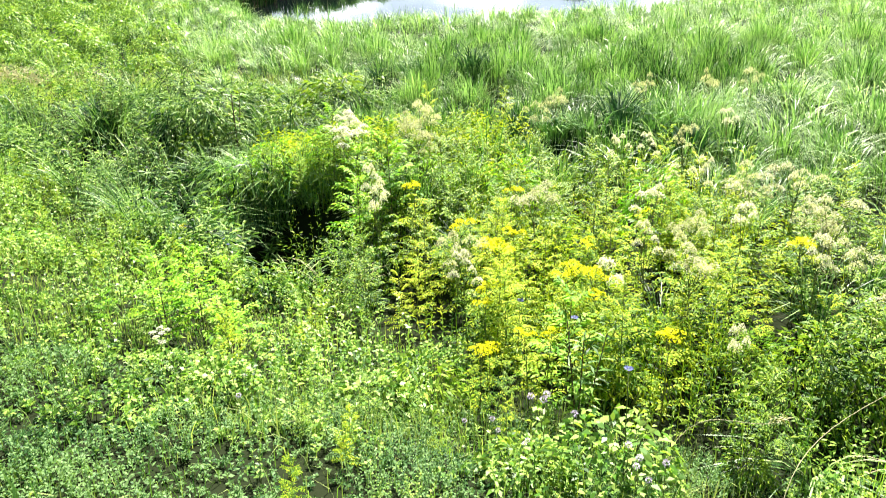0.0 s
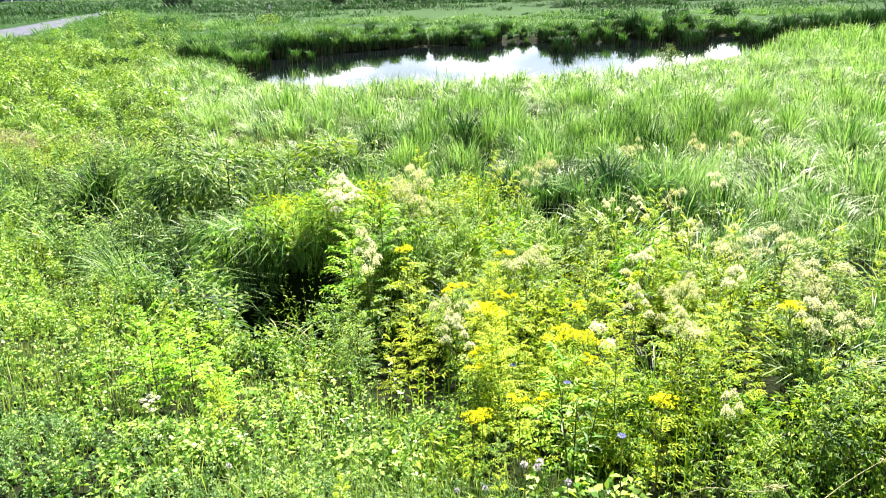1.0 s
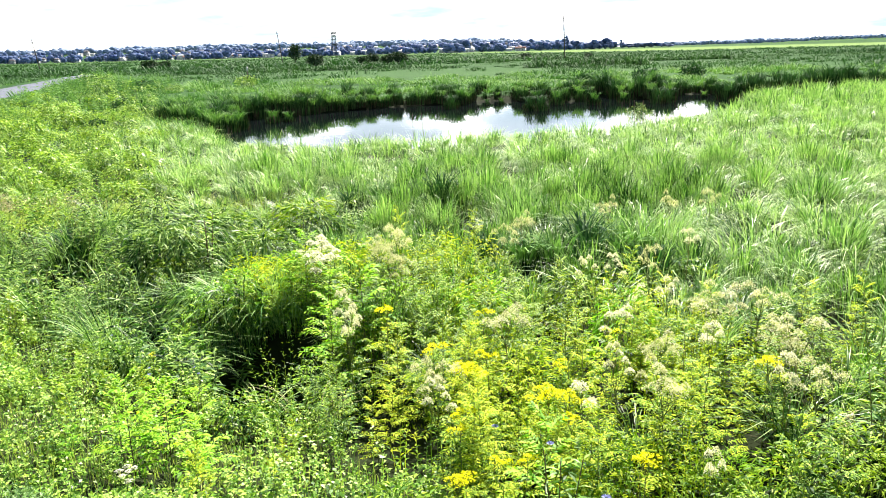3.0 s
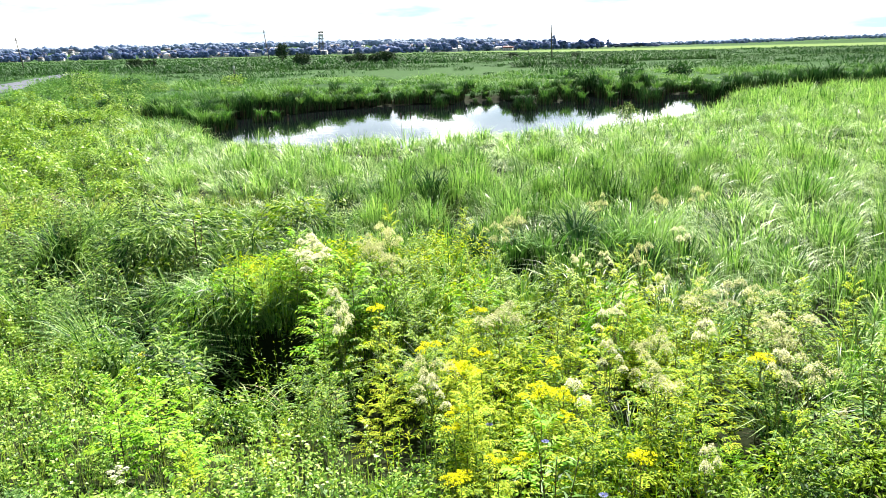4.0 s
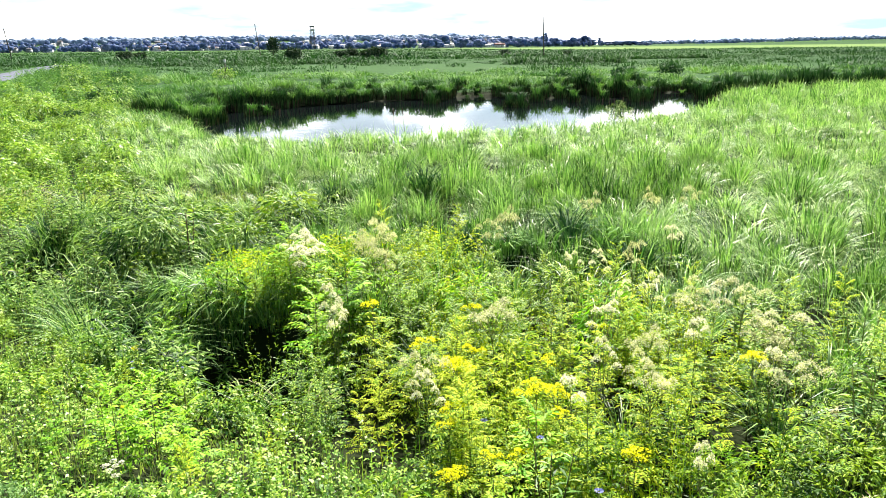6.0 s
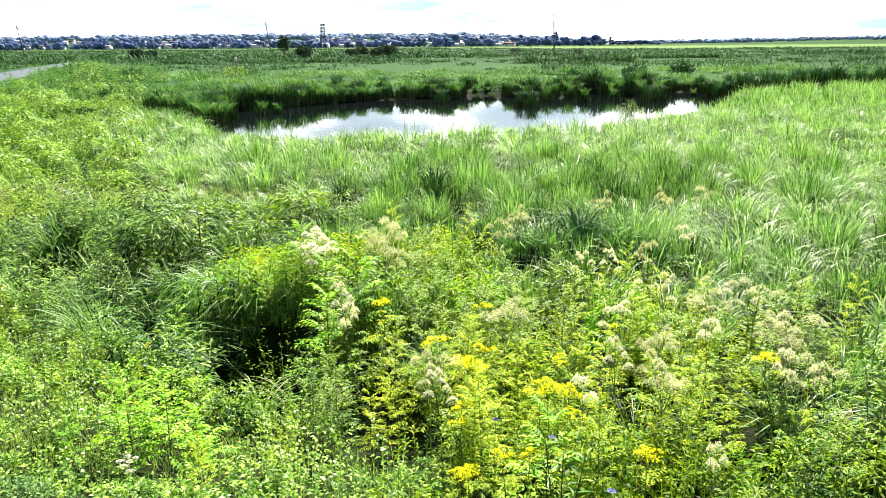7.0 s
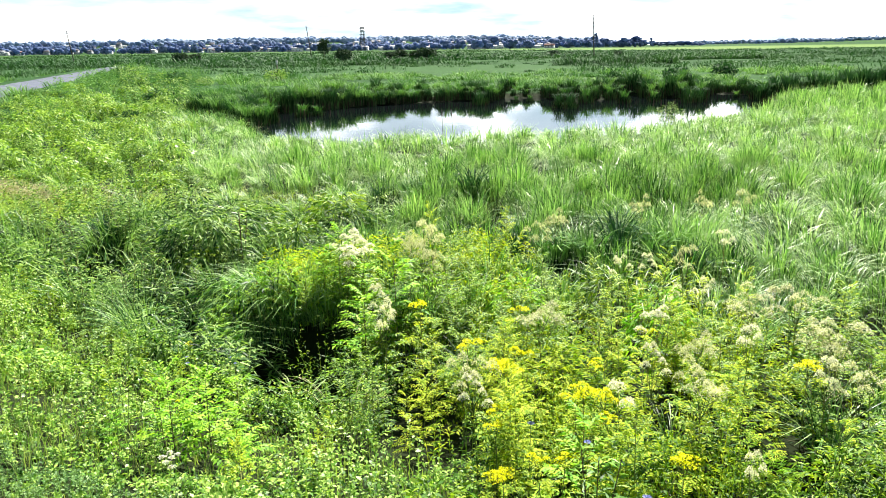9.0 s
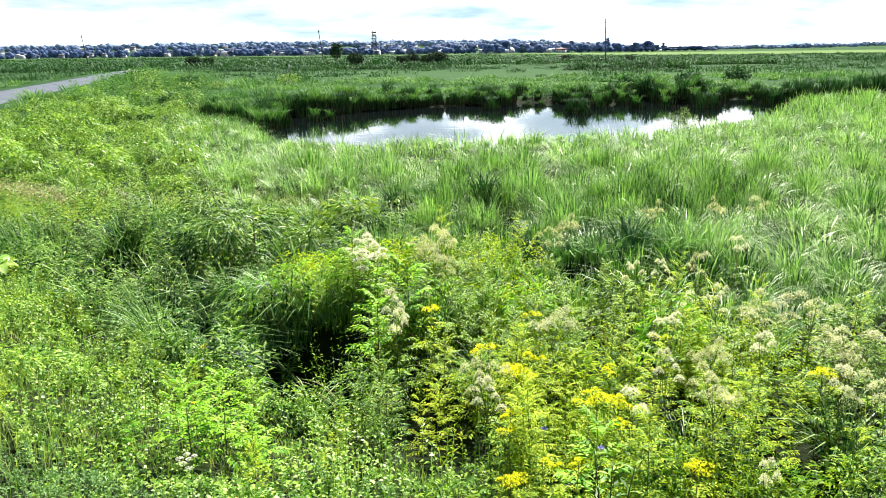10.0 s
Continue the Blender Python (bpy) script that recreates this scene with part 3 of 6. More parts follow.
xo, yo = keep(xo, yo, (so > -0.1) * ((so > 2.6) | (yo < 1.4)) * smooth(9.5, 5.0, np.hypot(xo, yo)) * (0.2 + 0.8 * smooth(0.35, 0.6, fbm(xo * 1.1, yo * 1.1, 51))))
x, y, tall = np.concatenate([x, xo]), np.concatenate([y, yo]), np.concatenate([tall, rng.uniform(0.05, 0.14, len(xo))])
stuff("clover_patch", sprigs(x, y, tall, 13, 0.038, 0.019, 0.3), CLOVER, "low bright green clover and weeds on the bank", "clover")

x, y = scatter(-2.8, 2.2, 1.0, 3.2, 1350)
x, y = keep(x, y, (bank_side(x, y) > -0.1) * smooth(3.4, 2.5, y) * smooth(1.0, 0.7, np.hypot((x + 0.4) / 2.7, (y - 2.2) / 1.4) + 0.3 * (fbm(x * 2.0, y * 2.0, 54) - 0.5)) * (0.35 + 0.65 * smooth(0.34, 0.55, fbm(x * 2.6, y * 2.6, 52))) * (1 - 0.3 * np.exp(-(np.hypot((x + 0.45) / 0.55, (y - 2.05) / 0.28)) ** 2)))
tall = (0.02 + 0.08 * smooth(0.36, 0.66, fbm(x * 2.6, y * 2.6, 52))) * rng.uniform(0.6, 1.3, len(x))
stuff("clover_patch", sprigs(x, y, tall, 10, 0.022, 0.010, 0.35), MAT, "short dense clover mat on the bank top", "clover")

x, y = scatter(-6.5, 3.0, 0.9, 8.0, 650)
s = bank_side(x, y)
x, y = keep(x, y, (s > -0.1) * (s < 3.2) * (0.25 + 0.75 * (1 - smooth(0.35, 0.6, fbm(x * 1.8, y * 1.8, 51)))))
xo, yo = scatter(-12, 9, -8, 3.0, 220)
so = bank_side(xo, yo)
xo, yo = keep(xo, yo, (so > -0.1) * ((so > 2.4) | (yo < 1.5)) * smooth(10.0, 5.0, np.hypot(xo, yo)))
x, y = np.concatenate([x, xo]), np.concatenate([y, yo])
p = stand(x, y)
n = len(p)
stuff("short_grass", blades(p, rng.uniform(0.06, 0.18, n), rng.uniform(0.002, 0.0045, n), rng.uniform(0, 6.28, n), rng.uniform(0.2, 1.0, n), 2),
      SHORT, "short pale green grass on the bank top", "grass")

x, y = scatter(-9, 9, -8, 3.2, 130)
x, y = keep(x, y, (np.hypot(x, y) > 1.2) * smooth(9.5, 6.0, np.hypot(x, y)) * ((y < 1.6) | (bank_side(x, y) > 2.2) | (x > 2.6)))
n = len(x)
stuff("short_grass", blades(stand(x, y), rng.uniform(0.08, 0.22, n), rng.uniform(0.007, 0.013, n), rng.uniform(0, 6.28, n), rng.uniform(0.4, 1.5, n), 2), SHORT,
      "tufted pale green grass on the bank top", "grass")

rng = np.random.default_rng(102)
# ditch: rank growth of narrow drooping leaves
x, y = scatter(-9.5, 0.6, 3.5, 12.5, 90)
x, y = keep(x, y, dark_zone(x, y) * (0.05 + 1.0 * smooth(0.38, 0.54, fbm(x * 1.1, y * 1.1, 61))) * open_ground(x, y))
tall = (0.20 + 0.34 * smooth(0.36, 0.66, fbm(x * 1.1, y * 1.1, 61)) + 0.22 * mound(x, y, 0.9, 83)[0]) * rng.uniform(0.7, 1.25, len(x)) * lowered(x, y)
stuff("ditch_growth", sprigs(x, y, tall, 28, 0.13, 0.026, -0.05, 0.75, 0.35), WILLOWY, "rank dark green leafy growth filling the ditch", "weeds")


rng = np.random.default_rng(103)
# weeds in the middle: undergrowth below the single plants
x, y = scatter(-1.8, 5.5, 1.6, 10.0, 185)
x, y = keep(x, y, weed_zone(x, y) * (0.03 + 1.1 * smooth(0.38, 0.54, fbm(x * 1.4, y * 1.4, 71))) * open_ground(x, y))
tall = (0.10 + 0.30 * smooth(0.36, 0.68, fbm(x * 1.4, y * 1.4, 71)) + 0.26 * mound(x, y, 0.6, 71)[0]) * rng.uniform(0.6, 1.3, len(x)) * lowered(x, y)
near = (y < 3.9 + 0.5 * np.sin(x * 3.0)) | (x < -0.3 + 0.2 * np.sin(y * 4.0))
stuff("weed_undergrowth", sprigs(x[~near], y[~near], tall[~near], 17, 0.060, 0.014, 0.3, 0.7, 0.3), WEED, "yellow-green leaves of the weed undergrowth", "weeds")
stuff("weed_undergrowth", sprigs(x[near], y[near], tall[near], 20, 0.048, 0.011, 0.3, 0.7, 0.3), UNDER, "green leaves of the lower weed undergrowth", "weeds")


def tufts(name, x0, x1, y0, y1, density, count, height, width, seg, material, label, zone, radius=0.10, arch=(0.15, 1.5), wind=0.25, dome=0.0, cell=0.0, gap=0.3):
    """Sedge growing in tufts whose blades arch outwards."""
    cx, cy = scatter(x0, x1, y0, y1, density)
    cx, cy = keep(cx, cy, zone(cx, cy) * (gap + (1 - gap) * mound(cx, cy, cell, 83)[0] if cell else 1.0))
    m = len(cx)
    size = 0.46 + 1.0 * smooth(0.38, 0.62, fbm(cx * 1.4, cy * 1.4, 81)) * rng.uniform(0.7, 1.3, m)
    size = size * rng.uniform(0.55, 1.25, m)
    i = np.repeat(np.arange(m), count)
    n = len(i)
    out, far = rng.uniform(0, 6.28, n), radius * np.sqrt(rng.random(n)) * size[i]
    x, y = cx[i] + np.cos(out) * far, cy[i] + np.sin(out) * far
    ok = pond_depth(x, y) < -0.02
    i, out, x, y, far = i[ok], out[ok], x[ok], y[ok], far[ok]
    n = len(x)
    wind_az = 3.6 + 2.2 * (fbm(x * 0.25, y * 0.25, 82) - 0.5)
    vx, vy = np.cos(out) + wind * np.cos(wind_az), np.sin(out) + wind * np.sin(wind_az)
    if cell:
        up, ax, ay = mound(x, y, cell, 83)
        broad = smooth(0.10, 0.42, mound(x, y, cell * 2.3, 84)[0]) * (0.7 + 0.6 * fbm(x / cell * 0.3, y / cell * 0.3, 85))
        up = 0.45 * smooth(0.05, 0.5, up) + 0.62 * broad
        vx, vy = vx + 0.7 * ax, vy + 0.7 * ay
    h = height * ((0.20 + 0.92 * up) if cell else 1.0) * (0.45 + 0.55 * size[i] if cell else size[i]) * rng.uniform(0.55, 1.12, n) * (1 - dome * (far / (radius * size[i])) ** 2)
    stuff(name, blades(stand(x, y), h, width * rng.uniform(0.6, 1.4, n), np.arctan2(vy, vx), rng.uniform(*arch, n), seg), material, label, "sedge")


def beside_channel(x, y):
    """True on the near side of the old channel, past the pond's end."""
    return (x > 8) & (y < 38.0 + 0.42 * (x - 17))


def strip(x, y):
    """The strip of bent grass past the ditch, coloured as sunlit, 0 to 1."""
    return smooth(1.15, 0.75, np.hypot((x + 5.2) / 3.6, (y - 12.0 - 0.12 * (x + 5.2)) / 0.75))


def marsh(x, y):
    d = pond_depth(x, y)
    free = (1 - weed_zone(x, y)) * (1 - dark_zone(x, y)) * (1 - 0.96 * bank_zone(x, y)) * (bank_side(x, y) < -0.2)
    fan = np.abs(x) < 0.72 * y + 2.5
    return free * (1 - 0.85 * strip(x, y)) * fan * (d < -0.05) * (0.34 + 0.66 * smooth(0.36, 0.53, fbm(x * 1.3, y * 1.3, 91)) + 0.30 * smooth(9, 12, y)) * (0.12 + 0.88 * smooth(0.36, 0.45, fbm(x * 2.1, y * 2.1, 92)) + smooth(15, 20, y)) * open_ground(x, y)


rng = np.random.default_rng(104)
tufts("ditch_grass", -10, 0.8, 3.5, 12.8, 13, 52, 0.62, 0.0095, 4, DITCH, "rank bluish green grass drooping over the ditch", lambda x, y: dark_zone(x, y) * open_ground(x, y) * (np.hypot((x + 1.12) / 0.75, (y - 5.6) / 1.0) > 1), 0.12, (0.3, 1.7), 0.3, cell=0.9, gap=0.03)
DROOP = (0.30, 1.80)
tufts("meadow_sedge", -6, 9.5, 2.0, 11.5, 14, 58, 0.56, 0.0095, 4, SEDGE, "tall arching light green sedge in the marsh", lambda x, y: marsh(x, y) * (1 - smooth(2.8, 4.6, x)), 0.12, DROOP, 0.35, cell=1.15, gap=0.03)
tufts("meadow_sedge", 2.5, 9.5, 2.0, 11.5, 14, 52, 0.54, 0.0105, 4, SHORE, "tall pale green sedge in the open marsh", lambda x, y: marsh(x, y) * smooth(2.8, 4.6, x), 0.13, DROOP, 0.35, cell=1.05, gap=0.06)
tufts("meadow_sedge", -9, 13, 11.5, 16.5, 15, 56, 0.52, 0.0100, 3, SHORE, "tall light green sedge leaning in the breeze", marsh, 0.11, DROOP, 0.4, cell=1.2, gap=0.08)
tufts("shore_sedge", -14, 20, 16.5, 27, 8, 46, 0.50, 0.0145, 2, SHORE, "dense light green sedge reaching the pond's shore", marsh, 0.15, (0.35, 1.9), 0.35, cell=1.4, gap=0.2)

tufts("shore_sedge", 8, 33, 27, 44, 3.6, 40, 0.52, 0.024, 2, SHORE, "light green sedge beside the pond's end", lambda x, y: marsh(x, y) * beside_channel(x, y), 0.24, (0.1, 1.3), cell=1.8, gap=0.4)



def far_marsh(x, y):
    fan = np.abs(x) < 0.72 * y + 3
    d = pond_depth(x, y)
    return fan * ~beside_channel(x, y) * (d < -0.1) * (1 - 0.82 * smooth(-5.5, -1.0, d) * smooth(0, 3, x)) * (1 - 0.8 * bank_zone(x, y)) * (((x - road_edge(y)) > 1.2) | ((x - road_edge(y)) < -6)) * (0.30 + 0.70 * smooth(0.3, 0.55, fbm(x * 0.16, y * 0.3, 95)))


def reed_beds(x, y):
    """Taller, darker growth in broad bands on the plain."""
    return far_marsh(x, y) * (0.22 + 0.78 * smooth(0.44, 0.56, fbm(x * 0.014, y * 0.075, 96)))


tufts("far_sedge", -24, 28, 27, 48, 1.6, 84, 0.74, 0.034, 2, FAR_SEDGE, "dark green sedge beyond the pond", far_marsh, 0.6, (0.8, 1.9), 0.4, dome=0.4, cell=2.2, gap=0.2)
tufts("far_sedge", -48, 58, 48, 75, 0.30, 70, 0.85, 0.06, 2, FAR_SEDGE, "green marsh sedge on the plain", far_marsh, 1.2, (0.9, 2.0), 0.4, dome=0.5, cell=3.6, gap=0.45)
tufts("far_reeds", -105, 115, 75, 150, 0.085, 56, 1.0, 0.11, 2, FAR_REED, "dark green reeds in the distance", reed_beds, 2.4, (0.9, 2.0), 0.4, dome=0.5, cell=7.0, gap=0.4)
tufts("far_reeds", -190, 200, 150, 320, 0.075, 18, 0.75, 0.32, 2, FAR_REED, "dark green reeds far out on the plain", reed_beds, 2.4, (0.9, 2.0))


tufts("far_reeds", -420, 200, 320, 780, 0.010, 12, 0.8, 0.9, 2, FAR_REED, "dark green rough grass out towards the town", lambda x, y: far_marsh(x, y) * (y < 620 - 3.6 * np.clip(x - 34, 0, 86)), 4.0, (0.9, 2.0))


tufts("shore_sedge", -11, 19, 28, 46, 5, 26, 0.30, 0.022, 2, TUSSOCK, "low far-shore sedge in the tussocks' painted shade tone", lambda x, y: (pond_depth(x, y) > -1.7) * (pond_depth(x, y) < -0.05) * (y > 29.5) * ~beside_channel(x, y) * 1.0, 0.25, dome=0.4)


def bed(cx, cy, hw, hd):
    return lambda x, y: smooth(1.1, 0.7, np.hypot((x - cx) / hw, (y - cy) / hd) + 0.5 * (fbm(x * 0.2, y * 0.2, 131) - 0.5))


for cx, cy, hw, hd, h in ((24.5, 104, 8.5, 5, 1.9), (-22, 120, 24, 4, 1.15), (46, 128, 15, 3, 1.2), (92, 150, 16, 3, 1.2), (-70, 128, 22, 5, 1.1)):
    tufts("reed_bed", cx - hw, cx + hw, cy - hd, cy + hd, 1.0, 18, h, 0.13, 2, FAR_REED, "bed of taller dark reeds on the plain", bed(cx, cy, hw, hd), 0.9, (0.8, 1.9))


tufts("reed_bed", -130, 60, 143, 187, 0.09, 16, 1.25, 0.34, 2, FAR_REED, "long dark band of reeds across the plain", bed(-35, 165, 92, 19), 1.4, (0.8, 1.9))


# embankment of the track: mixed weeds
def slope(name, x0, x1, y0, y1, density, count, length, width, height, cell, material=BANK):
    x, y = scatter(x0, x1, y0, y1, density)
    d = x - road_edge(y)
    x, y = keep(x, y, bank_zone(x, y) * (1 - dark_zone(x, y)) * (bank_side(x, y) < 0) * (x > -0.75 * y - 3) * (d > 0.5) * (0.10 + 0.95 * smooth(0.05, 0.5, mound(x, y, cell, 97)[0])) * (0.3 + 0.7 * smooth(0.3, 0.55, fbm(x * 0.5, y * 0.5, 97))))
    h = height * (0.20 + 0.5 * smooth(0.05, 0.5, mound(x, y, cell, 97)[0]) + 0.5 * smooth(0.1, 0.45, mound(x, y, cell * 2.2, 98)[0])) * (0.6 + 0.8 * fbm(x * 0.5, y * 0.5, 97)) * rng.uniform(0.7, 1.2, len(x)) * (0.2 + 0.8 * smooth(0.4, 3.0, x - road_edge(y)))
    stuff(name, sprigs(x, y, h, count, length, width, 0.15, 0.7, 0.35), material, "green weeds covering the embankment's slope", "weeds")


rng = np.random.default_rng(105)
slope("bank_weeds", -14, 2, 6.5, 18, 60, 14, 0.075, 0.032, 0.36, 0.95)
slope("bank_weeds", -24, 0, 18, 34, 20, 14, 0.105, 0.045, 0.38, 1.3)
slope("bank_weeds", -42, -5, 34, 75, 7, 17, 0.19, 0.085, 0.85, 2.2, FAR_SEDGE)


x, y = rng.normal(-7.6, 0.9, 2600), rng.normal(13.1, 0.35, 2600)
n = len(x)
stuff("flattened_grass", blades(stand(x, y), rng.uniform(0.2, 0.42, n), rng.uniform(0.006, 0.012, n), rng.normal(0.4, 0.8, n), rng.uniform(0.9, 1.9, n), 3), STRAW,
      "pale flattened dry grass on the slope", "grass")

# sunlit strip past the ditch, painted by the paler grass colour
x, y = rng.uniform(-8.8, -1.6, 12000), rng.normal(11.95, 0.45, 12000)
y = y + 0.12 * (x + 5.2)
x, y = keep(x, y, 0.15 + 0.85 * smooth(0.40, 0.56, fbm(x * 1.2, y * 1.2, 98)))
n = len(x)
stuff("sunlit_grass", blades(stand(x, y), rng.uniform(0.2, 0.42, n), rng.uniform(0.005, 0.009, n), rng.normal(0.4, 1.2, n), rng.uniform(0.7, 1.7, n), 3), PALE,
      "bent grass, sunlight put into its bright yellow-green colour", "grass")
x, y = scatter(-5.5, 1.2, 2.2, 7.5, 700)
s = bank_side(x, y)
x, y = keep(x, y, (s > 0.1) * (s < 2.2) * smooth(0.50, 0.62, fbm(x * 1.5, y * 1.5, 53)))
n = len(x)
stuff("bank_grass", blades(stand(x, y), rng.uniform(0.12, 0.24, n), rng.uniform(0.0025, 0.0045, n), rng.uniform(0, 6.28, n), rng.uniform(0.2, 1.0, n), 3), SHORT,
      "thin green grass among the clover", "grass")

# ---------------------------------------------------------------- single plants
def arc(a, b, sag=0.0, n=5):
    """Points from a to b, bulging by sag."""
    t = np.linspace(0, 1, n)[:, None]
    a, b = np.asarray(a, float), np.asarray(b, float)
    return a + (b - a) * t + np.array([0, 0, 1.0]) * (sag * 4 * t * (1 - t))


def fern_leaf(start, az, tilt, length, pairs, leaflet, slim):
    """One pinnate leaf: a row of leaflet pairs on a drooping rib."""
    t = (np.arange(pairs) + 1.0) / pairs
    t = np.repeat(t, 2)
    rib = np.array([math.cos(az) * math.cos(tilt), math.sin(az) * math.cos(tilt), math.sin(tilt)])
    p = np.asarray(start) + rib * (t * length)[:, None]
    p[:, 2] -= 0.30 * length * t ** 2
    sign = np.tile([1.0, -1.0], pairs)
    n = len(p)
    L = leaflet * (0.55 + 0.9 * t * (1.25 - t)) * rng.uniform(0.8, 1.2, n)
    return leaves(p, az + sign * rng.uniform(0.7, 1.1, n), tilt * 0.4 - 0.35 * t + rng.normal(0, 0.12, n), L, L * slim, roll=rng.normal(0, 0.25, n))


def head_geo(radius, depth, count, size, rays=True):
    """A domed head of many small florets."""
    r, a = radius * np.sqrt(rng.random(count)), rng.uniform(0, 6.28, count)
    lump = 0.75 + 0.5 * lattice(np.cos(a) * 2 + 5, np.sin(a) * 2 + 5, int(radius * 1000))
    r = r * lump
    z = depth * (1 - (r / radius) ** 2) * rng.uniform(0.55, 1.1, count)
    p = np.stack([np.cos(a) * r, np.sin(a) * r, z], 1)
    f = leaves(p, rng.uniform(0, 6.28, count), rng.normal(0.3, 0.6, count), size * rng.uniform(0.7, 1.4, count), size * rng.uniform(0.5, 1.0, count))
    if not rays:
        return f
    m = 9
    k = rng.uniform(0, 6.28, m)
    b = np.tile([0, 0, -radius * 0.9], (m, 1)).astype(float)
    return joined(f, blades(b, np.full(m, radius * 1.1), np.full(m, 0.002), k, np.full(m, 0.9), 2))


def umbel_plant(height, heads, radius, material, label, spread=0.16):
    top = thing("umbel_plant", label, "wildflower", "umbel plants among the weeds")
    lean = rng.uniform(-0.06, 0.06, 2)
    fork = np.array([lean[0], lean[1], height * 0.66])
    tubes = [tube(arc((0, 0, -0.05), fork, 0, 4), 0.006, 0.004)]
    spots = []
    for k in range(heads):
        a, r = k * 2.4 + rng.uniform(-0.4, 0.4), spread * math.sqrt((k + 0.4) / heads)
        e = fork + np.array([math.cos(a) * r, math.sin(a) * r, height * rng.uniform(0.12, 0.34) - r * 0.2])
        tubes.append(tube(arc(fork - (0, 0, 0.1 * rng.random()), e, -0.02, 4), 0.0032, 0.0018, 4))
        spots.append(e)
    part("stem", joined(*tubes), STEM, top)
    part("foliage", joined(*[fern_leaf((0, 0, height * rng.uniform(0.1, 0.6)), rng.uniform(0, 6.28), 0.5, 0.22, 8, 0.055, 0.38) for _ in range(9)]), UNDER, top)
    for e in spots:
        f = part("flower_head", head_geo(radius * rng.uniform(0.8, 1.4), radius * 1.15, 190, 0.010, False), material, top)
        f.location = e
        tagged(f, kind="stuff")
    return top


def plant_at(model, x, y, top_z, height, turn=None):
    """A copy of a plant, grown so that its top reaches top_z."""
    z = float(ground_z(x, y))
    s = max(0.22, (top_z - z) / height)
    return copy_thing(model, Matrix.Translation((x, y, z)) @ Euler((0, 0, rng.uniform(0, 6.28) if turn is None else turn)).to_matrix().to_4x4() @ Matrix.Diagonal((s, s, s, 1)))


def bury(model):
    """The model itself is the first of its kind: nothing is left at the origin."""
    for o in (*model.children_recursive, model):
        bpy.data.objects.remove(o)


def umbel_at(model, x, y, top_z, w):
    """An umbel plant whose top reaches top_z, its head w times as wide as the model's."""
    z = float(ground_z(x, y))
    copy_thing(model, Matrix.Translation((x, y, z)) @ Euler((0, 0, rng.uniform(0, 6.28))).to_matrix().to_4x4() @ Matrix.Diagonal((w, w, (top_z - z) / 0.85, 1)))


rng = np.random.default_rng(106)
cream = [umbel_plant(0.85, 10, 0.050, CREAM, "tall umbel plant with fading cream flower heads", 0.17), umbel_plant(0.85, 7, 0.052, CREAM, "tall umbel plant gone to pale tan heads", 0.16)]
white = [umbel_plant(0.85, 5, 0.046, WHITE, "tall plant with white umbel flower heads", 0.09), umbel_plant(0.85, 6, 0.034, WHITE, "tall plant with small white clustered flowers", 0.12)]
# x, y and how wide the head is
for k, (x, y, w) in enumerate([(-0.13, 7.18, 1.00), (-0.02, 7.10, 1.00), (-0.08, 6.84, 0.90),
     (-0.08, 7.34, 0.90), (0.79, 5.12, 1.00), (2.20, 6.26, 0.70), (2.27, 5.20, 1.10), (2.62, 5.06, 1.15), (1.70, 4.49, 0.80), (2.58, 4.37, 1.10), (1.48, 3.78, 0.80), 
     (0.25, 4.00, 0.80), (1.37, 8.06, 0.80), (1.04, 7.43, 0.80), (2.41, 8.72, 0.70), (3.77, 8.88, 0.80), (3.28, 8.84, 0.60), 
     (2.33, 3.73, 0.90), (2.46, 4.47, 0.90), (0.05, 6.26, 0.70)]):
    umbel_at(cream[k % 2], x, y, 0.88 - 0.3 * (x < -0.7) + rng.uniform(-0.04, 0.03), w)
for k, (x, y, w) in enumerate([(-0.82, 6.67, 1.30), (-0.71, 6.57, 1.20), (-0.81, 7.05, 1.30),
     (-0.80, 6.88, 1.20), (-0.75, 7.20, 1.00), (-0.36, 5.39, 0.80), (-0.36, 4.98, 0.70), (1.47, 4.90, 0.90), (2.74, 6.94, 0.90), (1.88, 6.19, 0.70), (1.96, 4.43, 0.80), (1.34, 4.14, 0.70), 
     (0.99, 3.75, 0.80), (0.25, 3.78, 0.70), (1.81, 5.41, 0.70), (1.59, 6.20, 0.70), (2.26, 3.95, 0.70), (2.02, 5.34, 0.70), (1.40, 2.99, 0.50), (-1.19, 3.02, 0.40)]):
    umbel_at(white[k % 2], x, y, 0.87 + rng.uniform(-0.03, 0.03), w)


